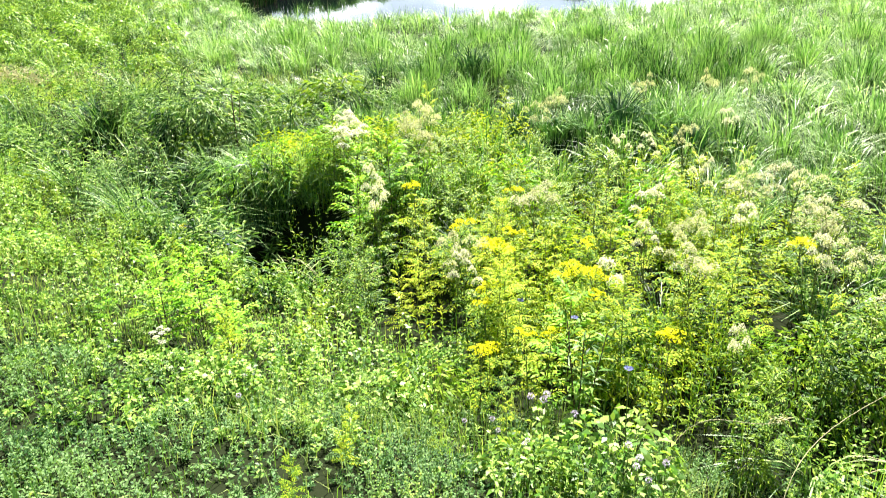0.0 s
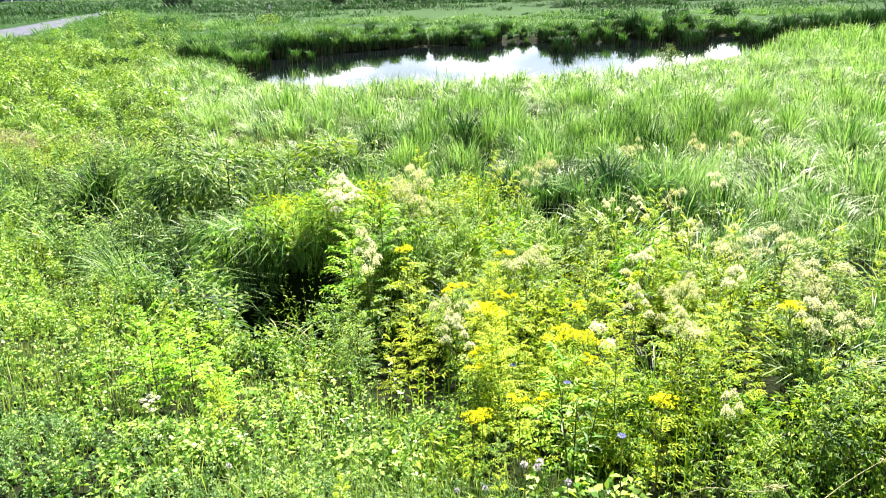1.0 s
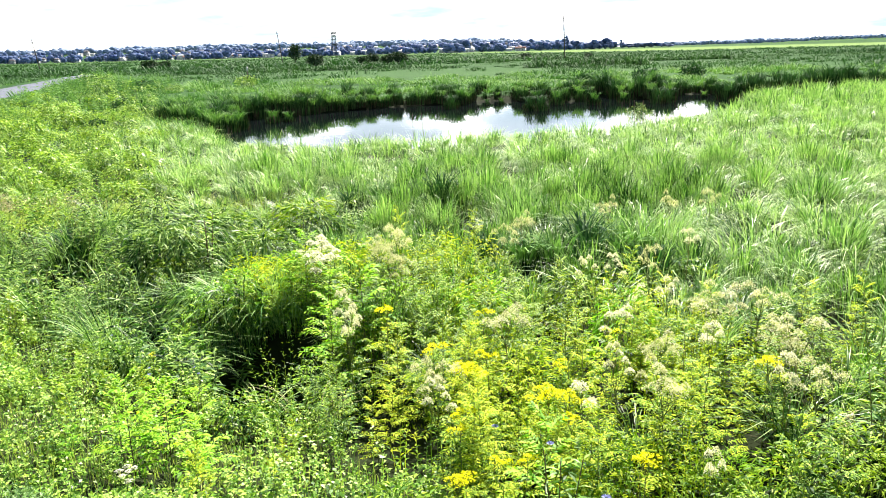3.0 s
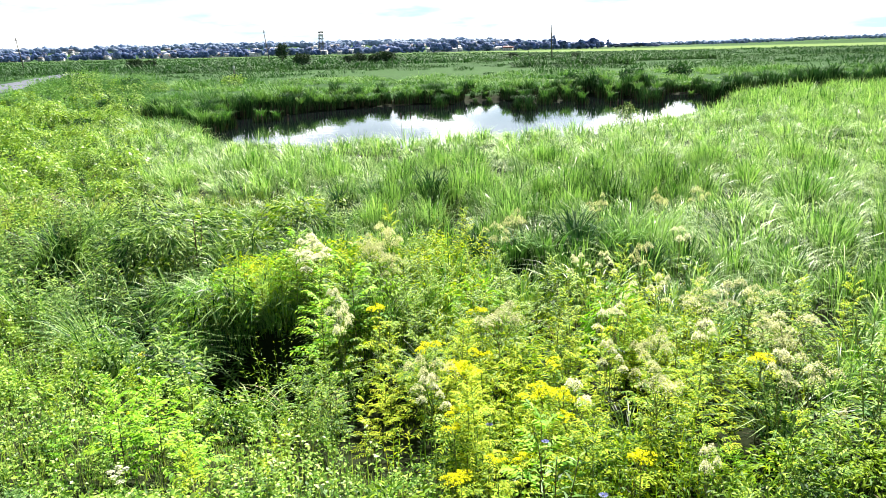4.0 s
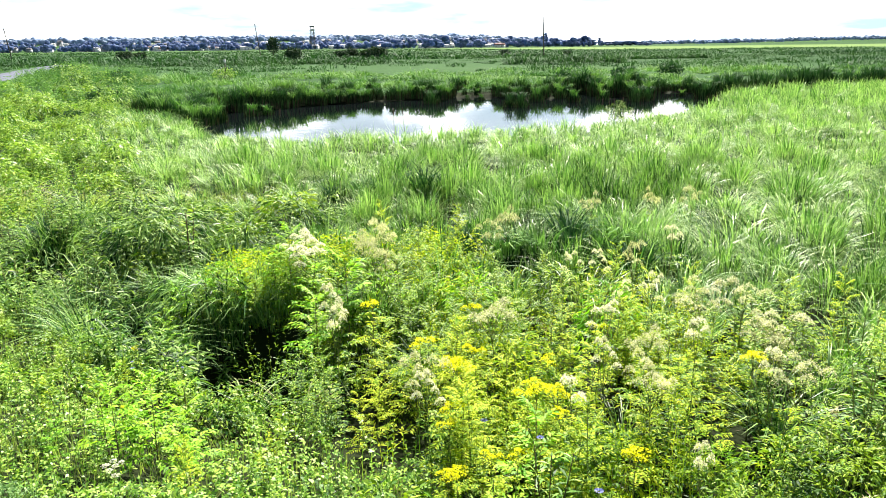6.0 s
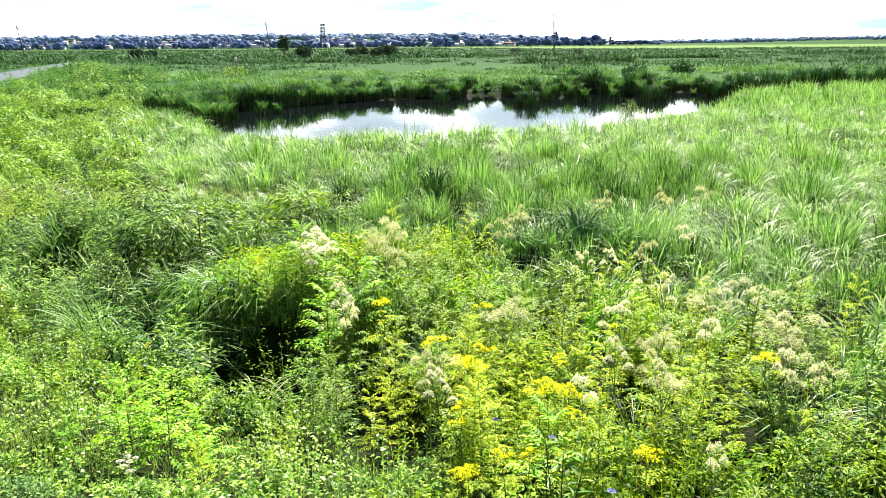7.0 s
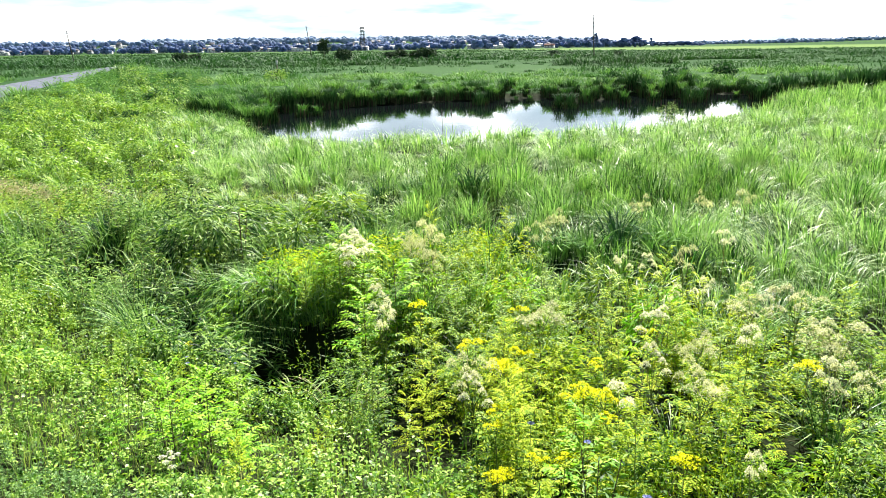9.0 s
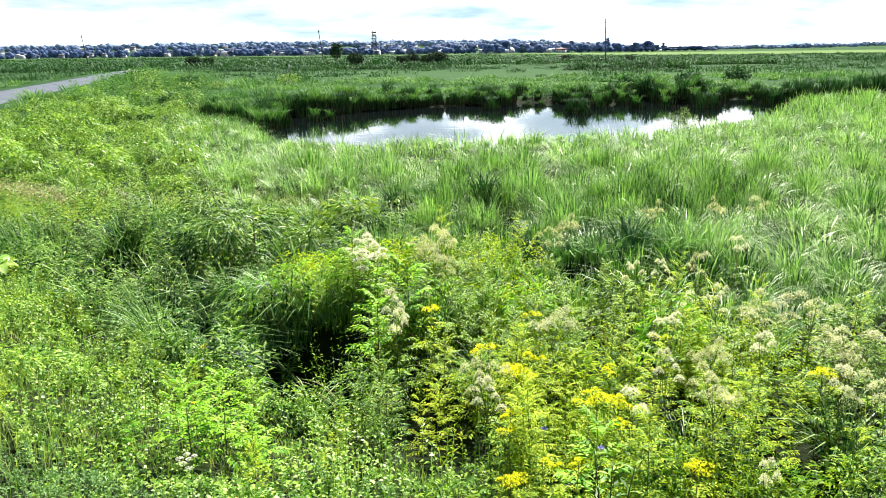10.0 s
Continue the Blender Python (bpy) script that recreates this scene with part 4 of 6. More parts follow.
def yellow_plant(height, heads):
    top = thing("yellow_wildflower", "leafy wildflower with bright yellow clustered flowers", "wildflower", "yellow wildflowers")
    fork = np.array([rng.uniform(-0.04, 0.04), rng.uniform(-0.04, 0.04), height * 0.8])
    tubes = [tube(arc((0, 0, -0.05), fork, 0, 4), 0.005, 0.003)]
    spots = []
    for k in range(heads):
        a, r = k * 2.4, 0.07 * math.sqrt((k + 0.3) / heads)
        e = fork + np.array([math.cos(a) * r, math.sin(a) * r, height * rng.uniform(0.10, 0.19)])
        tubes.append(tube(arc(fork, e, 0, 3), 0.0025, 0.0015, 4))
        spots.append(e)
    part("stem", joined(*tubes), STEM, top)
    part("foliage", joined(*[fern_leaf((0, 0, height * u), rng.uniform(0, 6.28), 0.5, 0.15, 8, 0.045, 0.28) for u in np.linspace(0.2, 0.82, 14)]), WEED, top)
    for e in spots:
        part("flower_head", head_geo(rng.uniform(0.030, 0.045), 0.032, 60, 0.012, False), YELLOW, top).location = e
        tagged(top.children[-1], kind="stuff")
    return top


rng = np.random.default_rng(107)
yellow = [yellow_plant(0.7, 5), yellow_plant(0.7, 3)]
for k, (x, y) in enumerate([(0.39, 4.28), (0.34, 3.61), (0.26, 3.01), (0.58, 3.17), (2.22, 4.12), (-0.09, 5.47), (0.95, 3.88), (0.61, 4.57), (1.18, 3.19), (0.18, 4.68),
                            (0.44, 4.22), (0.30, 3.68), (0.31, 3.06), (0.52, 3.2), (0.85, 3.98)]):
    plant_at(yellow[k % 2], x, y, 0.74 + rng.uniform(-0.03, 0.04), 0.7)
for x, y in [(0.58, 5.28), (0.99, 4.25), (1.52, 4.91), (0.83, 3.94), (0.92, 3.64)]:
    plant_at(yellow[1], x, y, 0.74 + rng.uniform(-0.05, 0.03), 0.7)
for x, y, z in [(-1.83, 5.29, 0.5), (-1.69, 3.36, 0.62), (-1.53, 4.14, 0.6)]:
    plant_at(yellow[1], x, y, z, 0.7)


def feathery_weed(height, count, material, label, large=1.0):
    top = thing("feathery_weed", label, "weed", "feathery weeds")
    tip = np.array([rng.uniform(-0.06, 0.06), rng.uniform(-0.06, 0.06), height])
    part("stem", tube(arc((0, 0, -0.05), tip, 0, 5), 0.0045, 0.0015), STEM, top)
    ls = []
    for u in np.linspace(0.16, 1.0, count):
        ls.append(fern_leaf(tip * u, rng.uniform(0, 6.28), 0.35 + 0.7 * u, (0.24 - 0.12 * u) * large, 8, (0.060 - 0.020 * u) * large, 0.27 if large == 1.0 else 0.36))
    part("foliage", joined(*ls), material, top)
    return top


rng = np.random.default_rng(108)
weeds = [feathery_weed(0.8, 26, WEED, "yellow-green weed with feathery divided leaves"), feathery_weed(0.8, 34, WEED, "bushy yellow-green weed with feathery leaves"),
         feathery_weed(0.8, 26, UNDER, "mid-green weed with feathery divided leaves"), feathery_weed(0.8, 32, UNDER, "bushy green weed with fine feathery leaves")]
x, y = scatter(-1.8, 5.0, 1.8, 9.4, 14)
x, y = keep(x, y, weed_zone(x, y) * open_ground(x, y) * (np.hypot((x + 1.12) / 0.62, (y - 5.5) / 0.95) > 1) * (0.25 + 0.9 * smooth(0.3, 0.6, fbm(x * 1.1, y * 1.1, 111))))
for px, py in list(zip(x, y))[:210]:
    sunny = fbm(np.array([px * 0.8]), np.array([py * 0.8]), 112)[0] + 0.25 * math.exp(-((px - 0.6) ** 2 + (py - 4.2) ** 2) / 1.6)
    model = weeds[int(rng.integers(0, 2)) + (0 if sunny > 0.42 and py > 3.3 and px > -0.2 else 2)]
    plant_at(model, px, py, float(ground_z(px, py)) + rng.uniform(0.45, 0.78) * float(lowered(px, py)), 0.8)


dark_weed = feathery_weed(0.8, 16, BRIGHT, "bright yellow-green divided-leaved weed on dark stems", 1.5)
for o in dark_weed.children:
    if o.name.startswith("stem"):
        o.data.materials[0] = DARK_STEM
for x, y, z in [(-1.30, 3.42, 1.08), (-1.15, 3.5, 1.04), (-1.42, 3.6, 0.95), (-1.52, 3.3, 0.93), (-1.05, 3.68, 0.9), (-1.28, 3.75, 0.9), (-0.98, 3.4, 0.86), (-0.9, 6.9, 0.95), (-0.3, 5.9, 0.95), (0.72, 3.3, 0.85), (-1.85, 6.15, 0.42), (-1.2, 6.72, 0.50), (-1.45, 6.75, 0.48), (-0.85, 6.7, 0.52), (-1.25, 6.6, 0.42), (-1.0, 6.65, 0.46), (-1.5, 6.55, 0.42), (-1.8, 6.5, 0.44), (-1.35, 6.85, 0.5), (-1.05, 6.95, 0.54), (-0.6, 6.2, 0.8), (-0.55, 5.6, 0.72)]:
    plant_at(dark_weed, x, y, z, 0.8)

for k in range(18):      # weeds behind the hollow, brighter leaves stand in for sunlight, tallest at its edge
    x, y = -1.92 + 0.067 * k + rng.uniform(-0.05, 0.05), 6.50 + 0.17 * (k % 4)
    plant_at(dark_weed if k % 4 else weeds[3], x, y, float(ground_z(x, y)) + rng.uniform(0.50, 0.66) - 0.35 * (y - 6.5), 0.8)
for x, y, z in [(2.35, 3.0, 0.55), (2.55, 3.15, 0.6), (2.75, 3.3, 0.62), (2.6, 3.5, 0.65), (2.9, 3.55, 0.62), (1.5, 2.75, 0.55), (1.7, 2.85, 0.55), (2.2, 2.75, 0.55)]:
    plant_at(weeds[2], x, y, z, 0.8)

x, y = scatter(-6.0, 1.0, 1.6, 7.5, 5)
s = bank_side(x, y)
x, y = keep(x, y, (s > 0.0) * (s < 1.9) * (0.2 + 0.8 * (fbm(x * 1.2, y * 1.2, 121) > 0.5)) * open_ground(x, y))
for px, py in list(zip(x, y))[:75]:
    plant_at(weeds[int(rng.integers(0, 4))], px, py, float(ground_z(px, py)) + rng.uniform(0.18, 0.36), 0.8)


def willow_weed(height, stems, label, stem_material):
    top = thing("leafy_weed", label, "weed", "leafy weeds")
    tb, ls = [], []
    for k in range(stems):
        a = k * 2.4
        tip = np.array([math.cos(a) * 0.10 * (k > 0), math.sin(a) * 0.10 * (k > 0), height * rng.uniform(0.8, 1.0)])
        path = arc((0.01 * math.cos(a), 0.01 * math.sin(a), -0.05), tip, 0, 5)
        tb.append(tube(path, 0.005, 0.002))
        m = 36
        u = np.linspace(0.15, 1, m)
        p = tip * u[:, None]
        ls.append(leaves(p, np.arange(m) * 2.4 + k, 0.1 + 0.7 * (u - 0.4) + rng.normal(0, 0.2, m), 0.11 * (1.15 - 0.55 * u), 0.017 * (1.1 - 0.4 * u)))
    part("stem", joined(*tb), stem_material, top)
    part("foliage", joined(*ls), WILLOWY if stem_material is STEM else CLOVER, top)
    return top


rng = np.random.default_rng(109)
leafy_weeds = [willow_weed(0.6, 3, "leafy green weed with narrow drooping leaves", STEM), willow_weed(0.6, 4, "bushy dark green weed with narrow leaves", STEM)]
brown_weed = willow_weed(0.55, 3, "bright green weed on dark brown stems", DARK_STEM)
for x, y, z in [(-1.75, 3.9, 0.85), (-2.2, 8.4, 0.9), (0.75, 3.1, 0.8)]:
    plant_at(brown_weed, x, y, z, 0.55)
x, y = scatter(-8.5, 4.5, 2.0, 11.0, 6)
x, y = keep(x, y, np.maximum(dark_zone(x, y), weed_zone(x, y) * smooth(0.8, 2.0, x) * smooth(3.2, 3.8, y) * (1 - smooth(4.5, 6, y))) * (open_ground(x, y) > 0.9) * (np.hypot((x + 1.12) / 0.8, (y - 5.5) / 1.05) > 1))
for px, py in list(zip(x, y))[:190]:
    plant_at(leafy_weeds[int(rng.integers(0, 2))], px, py, float(ground_z(px, py)) + rng.uniform(0.45, 0.8) * float(lowered(px, py)), 0.6)


def weed_clump(radius, height, count, length, width, material, label, seed, lift=0.35, kind="weed_clump", group="weed clumps on the slope and in the ditch"):
    """A rounded clump: leaves overlap on its surface and hang outwards."""
    top = thing(kind, label, "sedge" if "sedge" in kind else "weeds", group)
    a, e = rng.uniform(0, 6.28, count), np.arcsin(rng.uniform(0.02, 1.0, count))
    lump = 0.68 + 0.62 * fbm(np.cos(a) * np.cos(e) * 1.6 + 7 + seed, np.sin(a) * np.cos(e) * 1.6 + np.sin(e) * 1.3 + 7, seed)
    r = lump * rng.uniform(0.80, 1.04, count)
    p = np.stack([np.cos(a) * np.cos(e) * radius * r, np.sin(a) * np.cos(e) * radius * r, np.sin(e) * height * r], 1)
    L = length * rng.uniform(0.7, 1.35, count)
    part("foliage", blades(p * 0.72, L, width * rng.uniform(0.7, 1.3, count), a + rng.normal(0, 0.6, count), rng.uniform(0.25, 1.15, count) * (1.25 - 0.5 * np.sin(e)), 3) if "sedge" in kind else leaves(p, a + rng.normal(0, 0.5, count), e - 1.571 + lift + rng.normal(0, 0.35, count), L, width / length * L, roll=rng.normal(0, 0.45, count)), material, top)
    m = 14
    k = rng.uniform(0, 6.28, m)
    part("stem", joined(*[tube(arc((0.1 * radius * math.cos(q), 0.1 * radius * math.sin(q), -0.05), (radius * 0.6 * math.cos(q), radius * 0.6 * math.sin(q), height * rng.uniform(0.5, 0.85)), 0, 3), 0.006, 0.002, 3) for q in k]), STEM, top)["kind"] = "stuff"
    return top


rng = np.random.default_rng(121)
slope_clumps = [weed_clump(0.55, 0.62, 800, 0.085, 0.040, BANK, "rounded clump of broad-leaved green weeds", 1), weed_clump(0.62, 0.50, 800, 0.08, 0.032, BANK, "low spreading clump of green weeds", 2),
                weed_clump(0.50, 0.70, 750, 0.10, 0.034, CLOVER, "upright clump of bright green weeds", 3), weed_clump(0.55, 0.55, 800, 0.11, 0.020, WILLOWY, "dark clump of narrow-leaved green weeds", 4)]
ditch_clumps = [weed_clump(0.50, 0.66, 900, 0.13, 0.017, WILLOWY, "dark drooping clump of narrow leaves in the ditch", 5, 0.25), weed_clump(0.58, 0.56, 900, 0.15, 0.014, DITCH, "bluish green clump of drooping narrow leaves", 6, 0.2),
                weed_clump(0.45, 0.60, 850, 0.10, 0.020, UNDER, "mid-green leafy clump beside the ditch", 7, 0.35)]


def clump_at(model, x, y, s):
    copy_thing(model, Matrix.Translation((x, y, float(ground_z(x, y)) - 0.03)) @ Euler((0, 0, rng.uniform(0, 6.28))).to_matrix().to_4x4() @ Matrix.Diagonal((s, s, s * rng.uniform(0.8, 1.2), 1)))


for x0, x1, y0, y1, density, most, big in ((-15, -2, 9.5, 18, 1.8, 110, 0.85), (-24, -3, 18, 34, 0.85, 105, 0.98), (-36, -8, 34, 62, 0.22, 60, 1.7)):
    x, y = scatter(x0, x1, y0, y1, density)
    d = (x - road_edge(y)) * 0.96
    x, y = keep(x, y, bank_zone(x, y) * (d > 1.6) * (1 - dark_zone(x, y)) * (x > -0.70 * y - 2.5) * (strip(x, y) < 0.2) * (np.hypot((x + 7.6) / 1.2, (y - 12.9) / 0.8) > 1) * (0.35 + 0.65 * smooth(0.35, 0.55, fbm(x * 0.35, y * 0.35, 161))))
    for px, py in list(zip(x, y))[:most]:
        clump_at(slope_clumps[int(rng.integers(0, 4)) if y0 < 30 else (3, 3, 1)[int(rng.integers(0, 3))]], px, py, big * rng.uniform(0.55, 1.15) * (0.5 + 0.5 * float(smooth(1.5, 4.0, px - road_edge(py)))))
x, y = scatter(-8.5, 0.4, 4.2, 11.5, 3.2)
x, y = keep(x, y, smooth(0.3, 0.8, dark_zone(x, y)) * (bank_side(x, y) < -0.75) * open_ground(x, y) * (np.hypot((x + 1.2) / 1.0, (y - 5.7) / 1.1) > 1))
for px, py in list(zip(x, y))[:105]:
    clump_at(ditch_clumps[int(rng.choice(3, p=[0.45, 0.35, 0.2]))], px, py, rng.uniform(0.6, 1.15) * (0.7 + 0.3 * float(lowered(px, py))))


rng = np.random.default_rng(122)
MEADOW = "sedge clumps in the meadow"
sedge_clumps = [weed_clump(0.52, 0.56, 420, 0.30, 0.010, SEDGE, "rounded clump of arching light green sedge", 11, 0.30, "sedge_clump", MEADOW),
                weed_clump(0.60, 0.50, 420, 0.32, 0.011, SHORE, "wide clump of bent pale green sedge", 12, 0.25, "sedge_clump", MEADOW),
                weed_clump(0.46, 0.60, 420, 0.30, 0.010, DITCH, "dark bluish green clump of drooping sedge", 13, 0.30, "sedge_clump", MEADOW)]
x, y = scatter(-3.5, 8.5, 5.5, 15.5, 2.6)
x, y = keep(x, y, smooth(0.12, 0.5, marsh(x, y)) * (x < 0.62 * y) * (0.2 + 0.8 * smooth(0.40, 0.58, fbm(x * 0.45, y * 0.45, 171))))
for px, py in list(zip(x, y))[:140]:
    dark = lattice(np.array([px * 0.5]), np.array([py * 0.5]), 172)[0]
    clump_at(sedge_clumps[2 if dark > 0.62 and py < 12.5 else int(rng.integers(0, 2))], px, py, rng.uniform(0.6, 1.15))

# dark clumps standing in the open sedge
x, y = scatter(-0.8, 6.2, 6.0, 12.0, 14)
x, y = keep(x, y, smooth(0.52, 0.60, fbm(x * 1.1 + 3.0, y * 1.1, 116)) * (1 - 0.7 * dark_zone(x, y)))
for px, py in list(zip(x, y))[:46]:
    clump_at(sedge_clumps[2], px, py, rng.uniform(0.6, 1.05))
for px, py, k in [(-1.42, 6.50, 0.58), (-0.98, 6.55, 0.56), (-1.80, 6.15, 0.60), (-1.20, 6.80, 0.68), (-1.98, 5.75, 0.48)]:      # grass hanging over the hollow
    clump_at(sedge_clumps[0], px, py, k)

MIDDLE = "weed clumps in the middle"
middle_clumps = [weed_clump(0.34, 0.62, 800, 0.060, 0.013, WEED, "bushy clump of yellow-green feathery leaves", 14, 0.55, "weed_clump", MIDDLE),
                 weed_clump(0.38, 0.56, 800, 0.055, 0.013, UNDER, "bushy clump of mid-green fine leaves", 15, 0.55, "weed_clump", MIDDLE),
                 weed_clump(0.30, 0.60, 700, 0.075, 0.012, BRIGHT, "clump of bright green narrow leaves", 16, 0.55, "weed_clump", MIDDLE)]
x, y = scatter(-1.5, 4.6, 2.2, 9.2, 7)
x, y = keep(x, y, smooth(0.3, 0.8, weed_zone(x, y)) * open_ground(x, y) * (np.hypot((x + 1.12) / 0.8, (y - 5.5) / 1.05) > 1) * (0.15 + 0.85 * smooth(0.42, 0.56, fbm(x * 0.9, y * 0.9, 173))))
for px, py in list(zip(x, y))[:105]:
    if py < 3.3 and px > 1.1:
        continue
    lime = math.exp(-((px - 0.7) ** 2 + (py - 4.4) ** 2) / 1.8) + 0.35 * rng.random() + 0.35 * (py > 6.3)
    clump_at(middle_clumps[1 if py < 3.25 else 0 if lime > 0.55 else 2 if rng.random() < 0.25 else 1], px, py, rng.uniform(0.5, 1.05))

for k in range(34):      # lime weeds on the lip behind the hollow
    px, py = rng.uniform(-1.7, 1.0), rng.uniform(6.8, 8.1)
    clump_at(middle_clumps[0 if k % 4 else 2], px, py, rng.uniform(0.65, 1.0))

BANKSIDE = "clover clumps on the near bank"
bank_clumps = [weed_clump(0.26, 0.26, 620, 0.036, 0.020, CLOVER, "dense low clump of small bright leaves", 17, 0.6, "clover_clump", BANKSIDE),
               weed_clump(0.32, 0.22, 620, 0.032, 0.016, BANK, "spreading low clump of small green leaves", 18, 0.6, "clover_clump", BANKSIDE),
               weed_clump(0.24, 0.32, 600, 0.045, 0.014, UNDER, "upright clump of fine green leaves", 19, 0.6, "clover_clump", BANKSIDE)]
x, y = scatter(-5.5, 1.8, 2.3, 7.2, 7)
d = bank_side(x, y)
x, y = keep(x, y, (d > -0.05) * (d < 2.3) * open_ground(x, y) * (np.hypot((x + 0.5) / 0.6, (y - 2.3) / 0.5) > 1) * (0.15 + 0.85 * smooth(0.42, 0.56, fbm(x * 1.1, y * 1.1, 174))))
for px, py in list(zip(x, y))[:85]:
    clump_at(bank_clumps[int(rng.integers(0, 3))], px, py, rng.uniform(0.5, 1.15) * (0.55 + 0.45 * float(smooth(2.2, 0.8, bank_side(np.array([px]), np.array([py]))[0]))))


def clover_plant(stems, label):
    top = thing("clover_plant", label, "clover", "clover plants on the bank")
    tb, ls = [], []
    for k in range(stems):
        a, r = k * 2.4, 0.09 * math.sqrt(k / stems)
        tip = np.array([math.cos(a) * r * 1.4, math.sin(a) * r * 1.4, 0.3 * rng.uniform(0.65, 1.0)])
        tb.append(tube(arc((math.cos(a) * r * 0.5, math.sin(a) * r * 0.5, -0.02), tip, 0, 3), 0.002, 0.0012, 3))
        m = 14
        u = np.linspace(0.25, 1, m)
        p = np.array([math.cos(a) * r * 0.5, math.sin(a) * r * 0.5, 0]) * (1 - u)[:, None] + tip * u[:, None]
        ls.append(leaves(p, np.arange(m) * 2.4 + k, 0.25 + 0.4 * (u - 0.5) + rng.normal(0, 0.2, m), 0.034 * (1.15 - 0.5 * u), 0.018 * (1.15 - 0.5 * u)))
    part("stem", joined(*tb), STEM, top)
    part("foliage", joined(*ls), CLOVER, top)
    return top


clovers = [clover_plant(7, "low clover plant with rounded bright leaves"), clover_plant(10, "bushy clover plant with bright green leaves"), clover_plant(5, "small upright clover plant on the bank")]
x, y = scatter(-5.5, 2.4, 1.5, 7.2, 18)
s = bank_side(x, y)
x, y = keep(x, y, (s > 0.0) * (s < 2.2) * smooth(0.40, 0.58, fbm(x * 1.8, y * 1.8, 51)) * open_ground(x, y))
for px, py in list(zip(x, y))[:220]:
    plant_at(clovers[int(rng.integers(0, 3))], px, py, float(ground_z(px, py)) + rng.uniform(0.12, 0.34) * (0.5 + 0.5 * float(smooth(1.6, 3.4, py))), 0.3)


def clover_flower(height):
    top = thing("clover_flower", "pale lilac clover flower on a thin stem", "wildflower", "lilac clover flowers")
    part("stem", tube(arc((0, 0, -0.03), (0.01, 0.0, height), 0, 4), 0.002, 0.0015, 4), STEM, top)
    m = 70
    z = rng.uniform(-0.7, 1, m)
    a = rng.uniform(0, 6.28, m)
    r = np.sqrt(1 - z * z * 0.98)
    p = np.stack([np.cos(a) * r, np.sin(a) * r, z], 1) * 0.008 + (0.01, 0, height)
    part("flower_head", leaves(p, a, np.arcsin(np.clip(z, -1, 1)), np.full(m, 0.009), np.full(m, 0.0045)), LILAC, top)
    k = np.arange(6)
    lp = np.stack([0 * k, 0 * k, height * (0.35 + 0.08 * k)], 1)
    part("foliage", leaves(lp, k * 2.1, np.full(6, 0.3), np.full(6, 0.035), np.full(6, 0.02)), CLOVER, top)
    return top


clover = clover_flower(0.3)
for x, y in [(0.18, 2.53), (0.28, 2.57), (0.3, 2.5), (0.39, 2.4), (0.42, 2.43), (0.47, 2.72), (0.50, 2.69), (0.62, 2.58), (0.8, 2.38), (0.82, 2.32), (0.8, 2.26),
             (0.81, 2.19), (0.91, 2.27), (-0.64, 2.34), (0.52, 2.74)]:
    plant_at(clover, x, y, max(0.68, float(ground_z(x, y)) + 0.2), 0.3)


def blue_flower(height):
    top = thing("blue_wildflower", "thin-stemmed wildflower with a small blue flower", "wildflower", "blue wildflowers")
    part("stem", tube(arc((0, 0, -0.03), (0.02, 0.01, height), 0, 4), 0.0022, 0.0015, 4), STEM, top)
    m = 14
    a = np.arange(m) * 6.283 / m
    p = np.stack([0.02 + np.cos(a) * 0.003, 0.01 + np.sin(a) * 0.003, np.full(m, height)], 1)
    part("flower_head", leaves(p, a, np.full(m, 0.5), np.full(m, 0.014), np.full(m, 0.007)), BLUE, top)
    tagged(top.children[-1], kind="stuff")
    k = np.arange(7)
    part("foliage", leaves(np.stack([0 * k, 0 * k, height * (0.15 + 0.09 * k)], 1), k * 2.4, np.full(7, 0.4), np.full(7, 0.06), np.full(7, 0.014)), CLOVER, top)
    return top


blue = blue_flower(0.4)
for x, y in [(-1.66, 4.8), (-1.6, 4.62), (-1.9, 6.05), (0.50, 3.65), (0.78, 3.35), (-1.35, 4.75), (0.85, 2.6), (-2.4, 6.0), (-1.45, 4.95)]:
    plant_at(blue, x, y, float(ground_z(x, y)) + (0.34 if x < 0 else 0.55), 0.4)


def broad_plant():
    top = thing("broad_leaved_plant", "low plant with broad bright green leaves", "plant")
    for k in range(7):
        a, L = k * 2.4, 0.22 + 0.05 * (k % 3)
        rows = []
        for t in np.linspace(0, 1, 7):
            w = 0.085 * math.sin(math.pi * min(1, 0.12 + 0.88 * t)) ** 0.7 * (1.0 if t < 1 else 0.05)
            c = np.array([math.cos(a) * L * t, math.sin(a) * L * t, 0.16 + 0.16 * t - 0.22 * t * t + 0.02 * k])
            sd = np.array([-math.sin(a), math.cos(a), 0.0]) * w
            rows += [c - sd + (0, 0, 0.25 * w), c, c + sd + (0, 0, 0.25 * w)]
        idx = []
        for j in range(6):
            for i in (0, 1):
                idx += [3 * j + i, 3 * j + i + 1, 3 * j + i + 4, 3 * j + i + 3]
        leaf = part("leaf", (np.array(rows), np.full(12, 4), np.array(idx)), CLOVER, top)
        part("stalk", tube(arc((0, 0, -0.03), (0.001, 0.001, 0.16 + 0.02 * k), 0, 3), 0.004, 0.003, 4), STEM, leaf)
    return top


broad = broad_plant()
for x, y in [(-4.75, 7.65), (-4.45, 7.9), (-4.95, 8.0)]:
    plant_at(broad, x, y, float(ground_z(x, y)) + 0.26, 0.32)


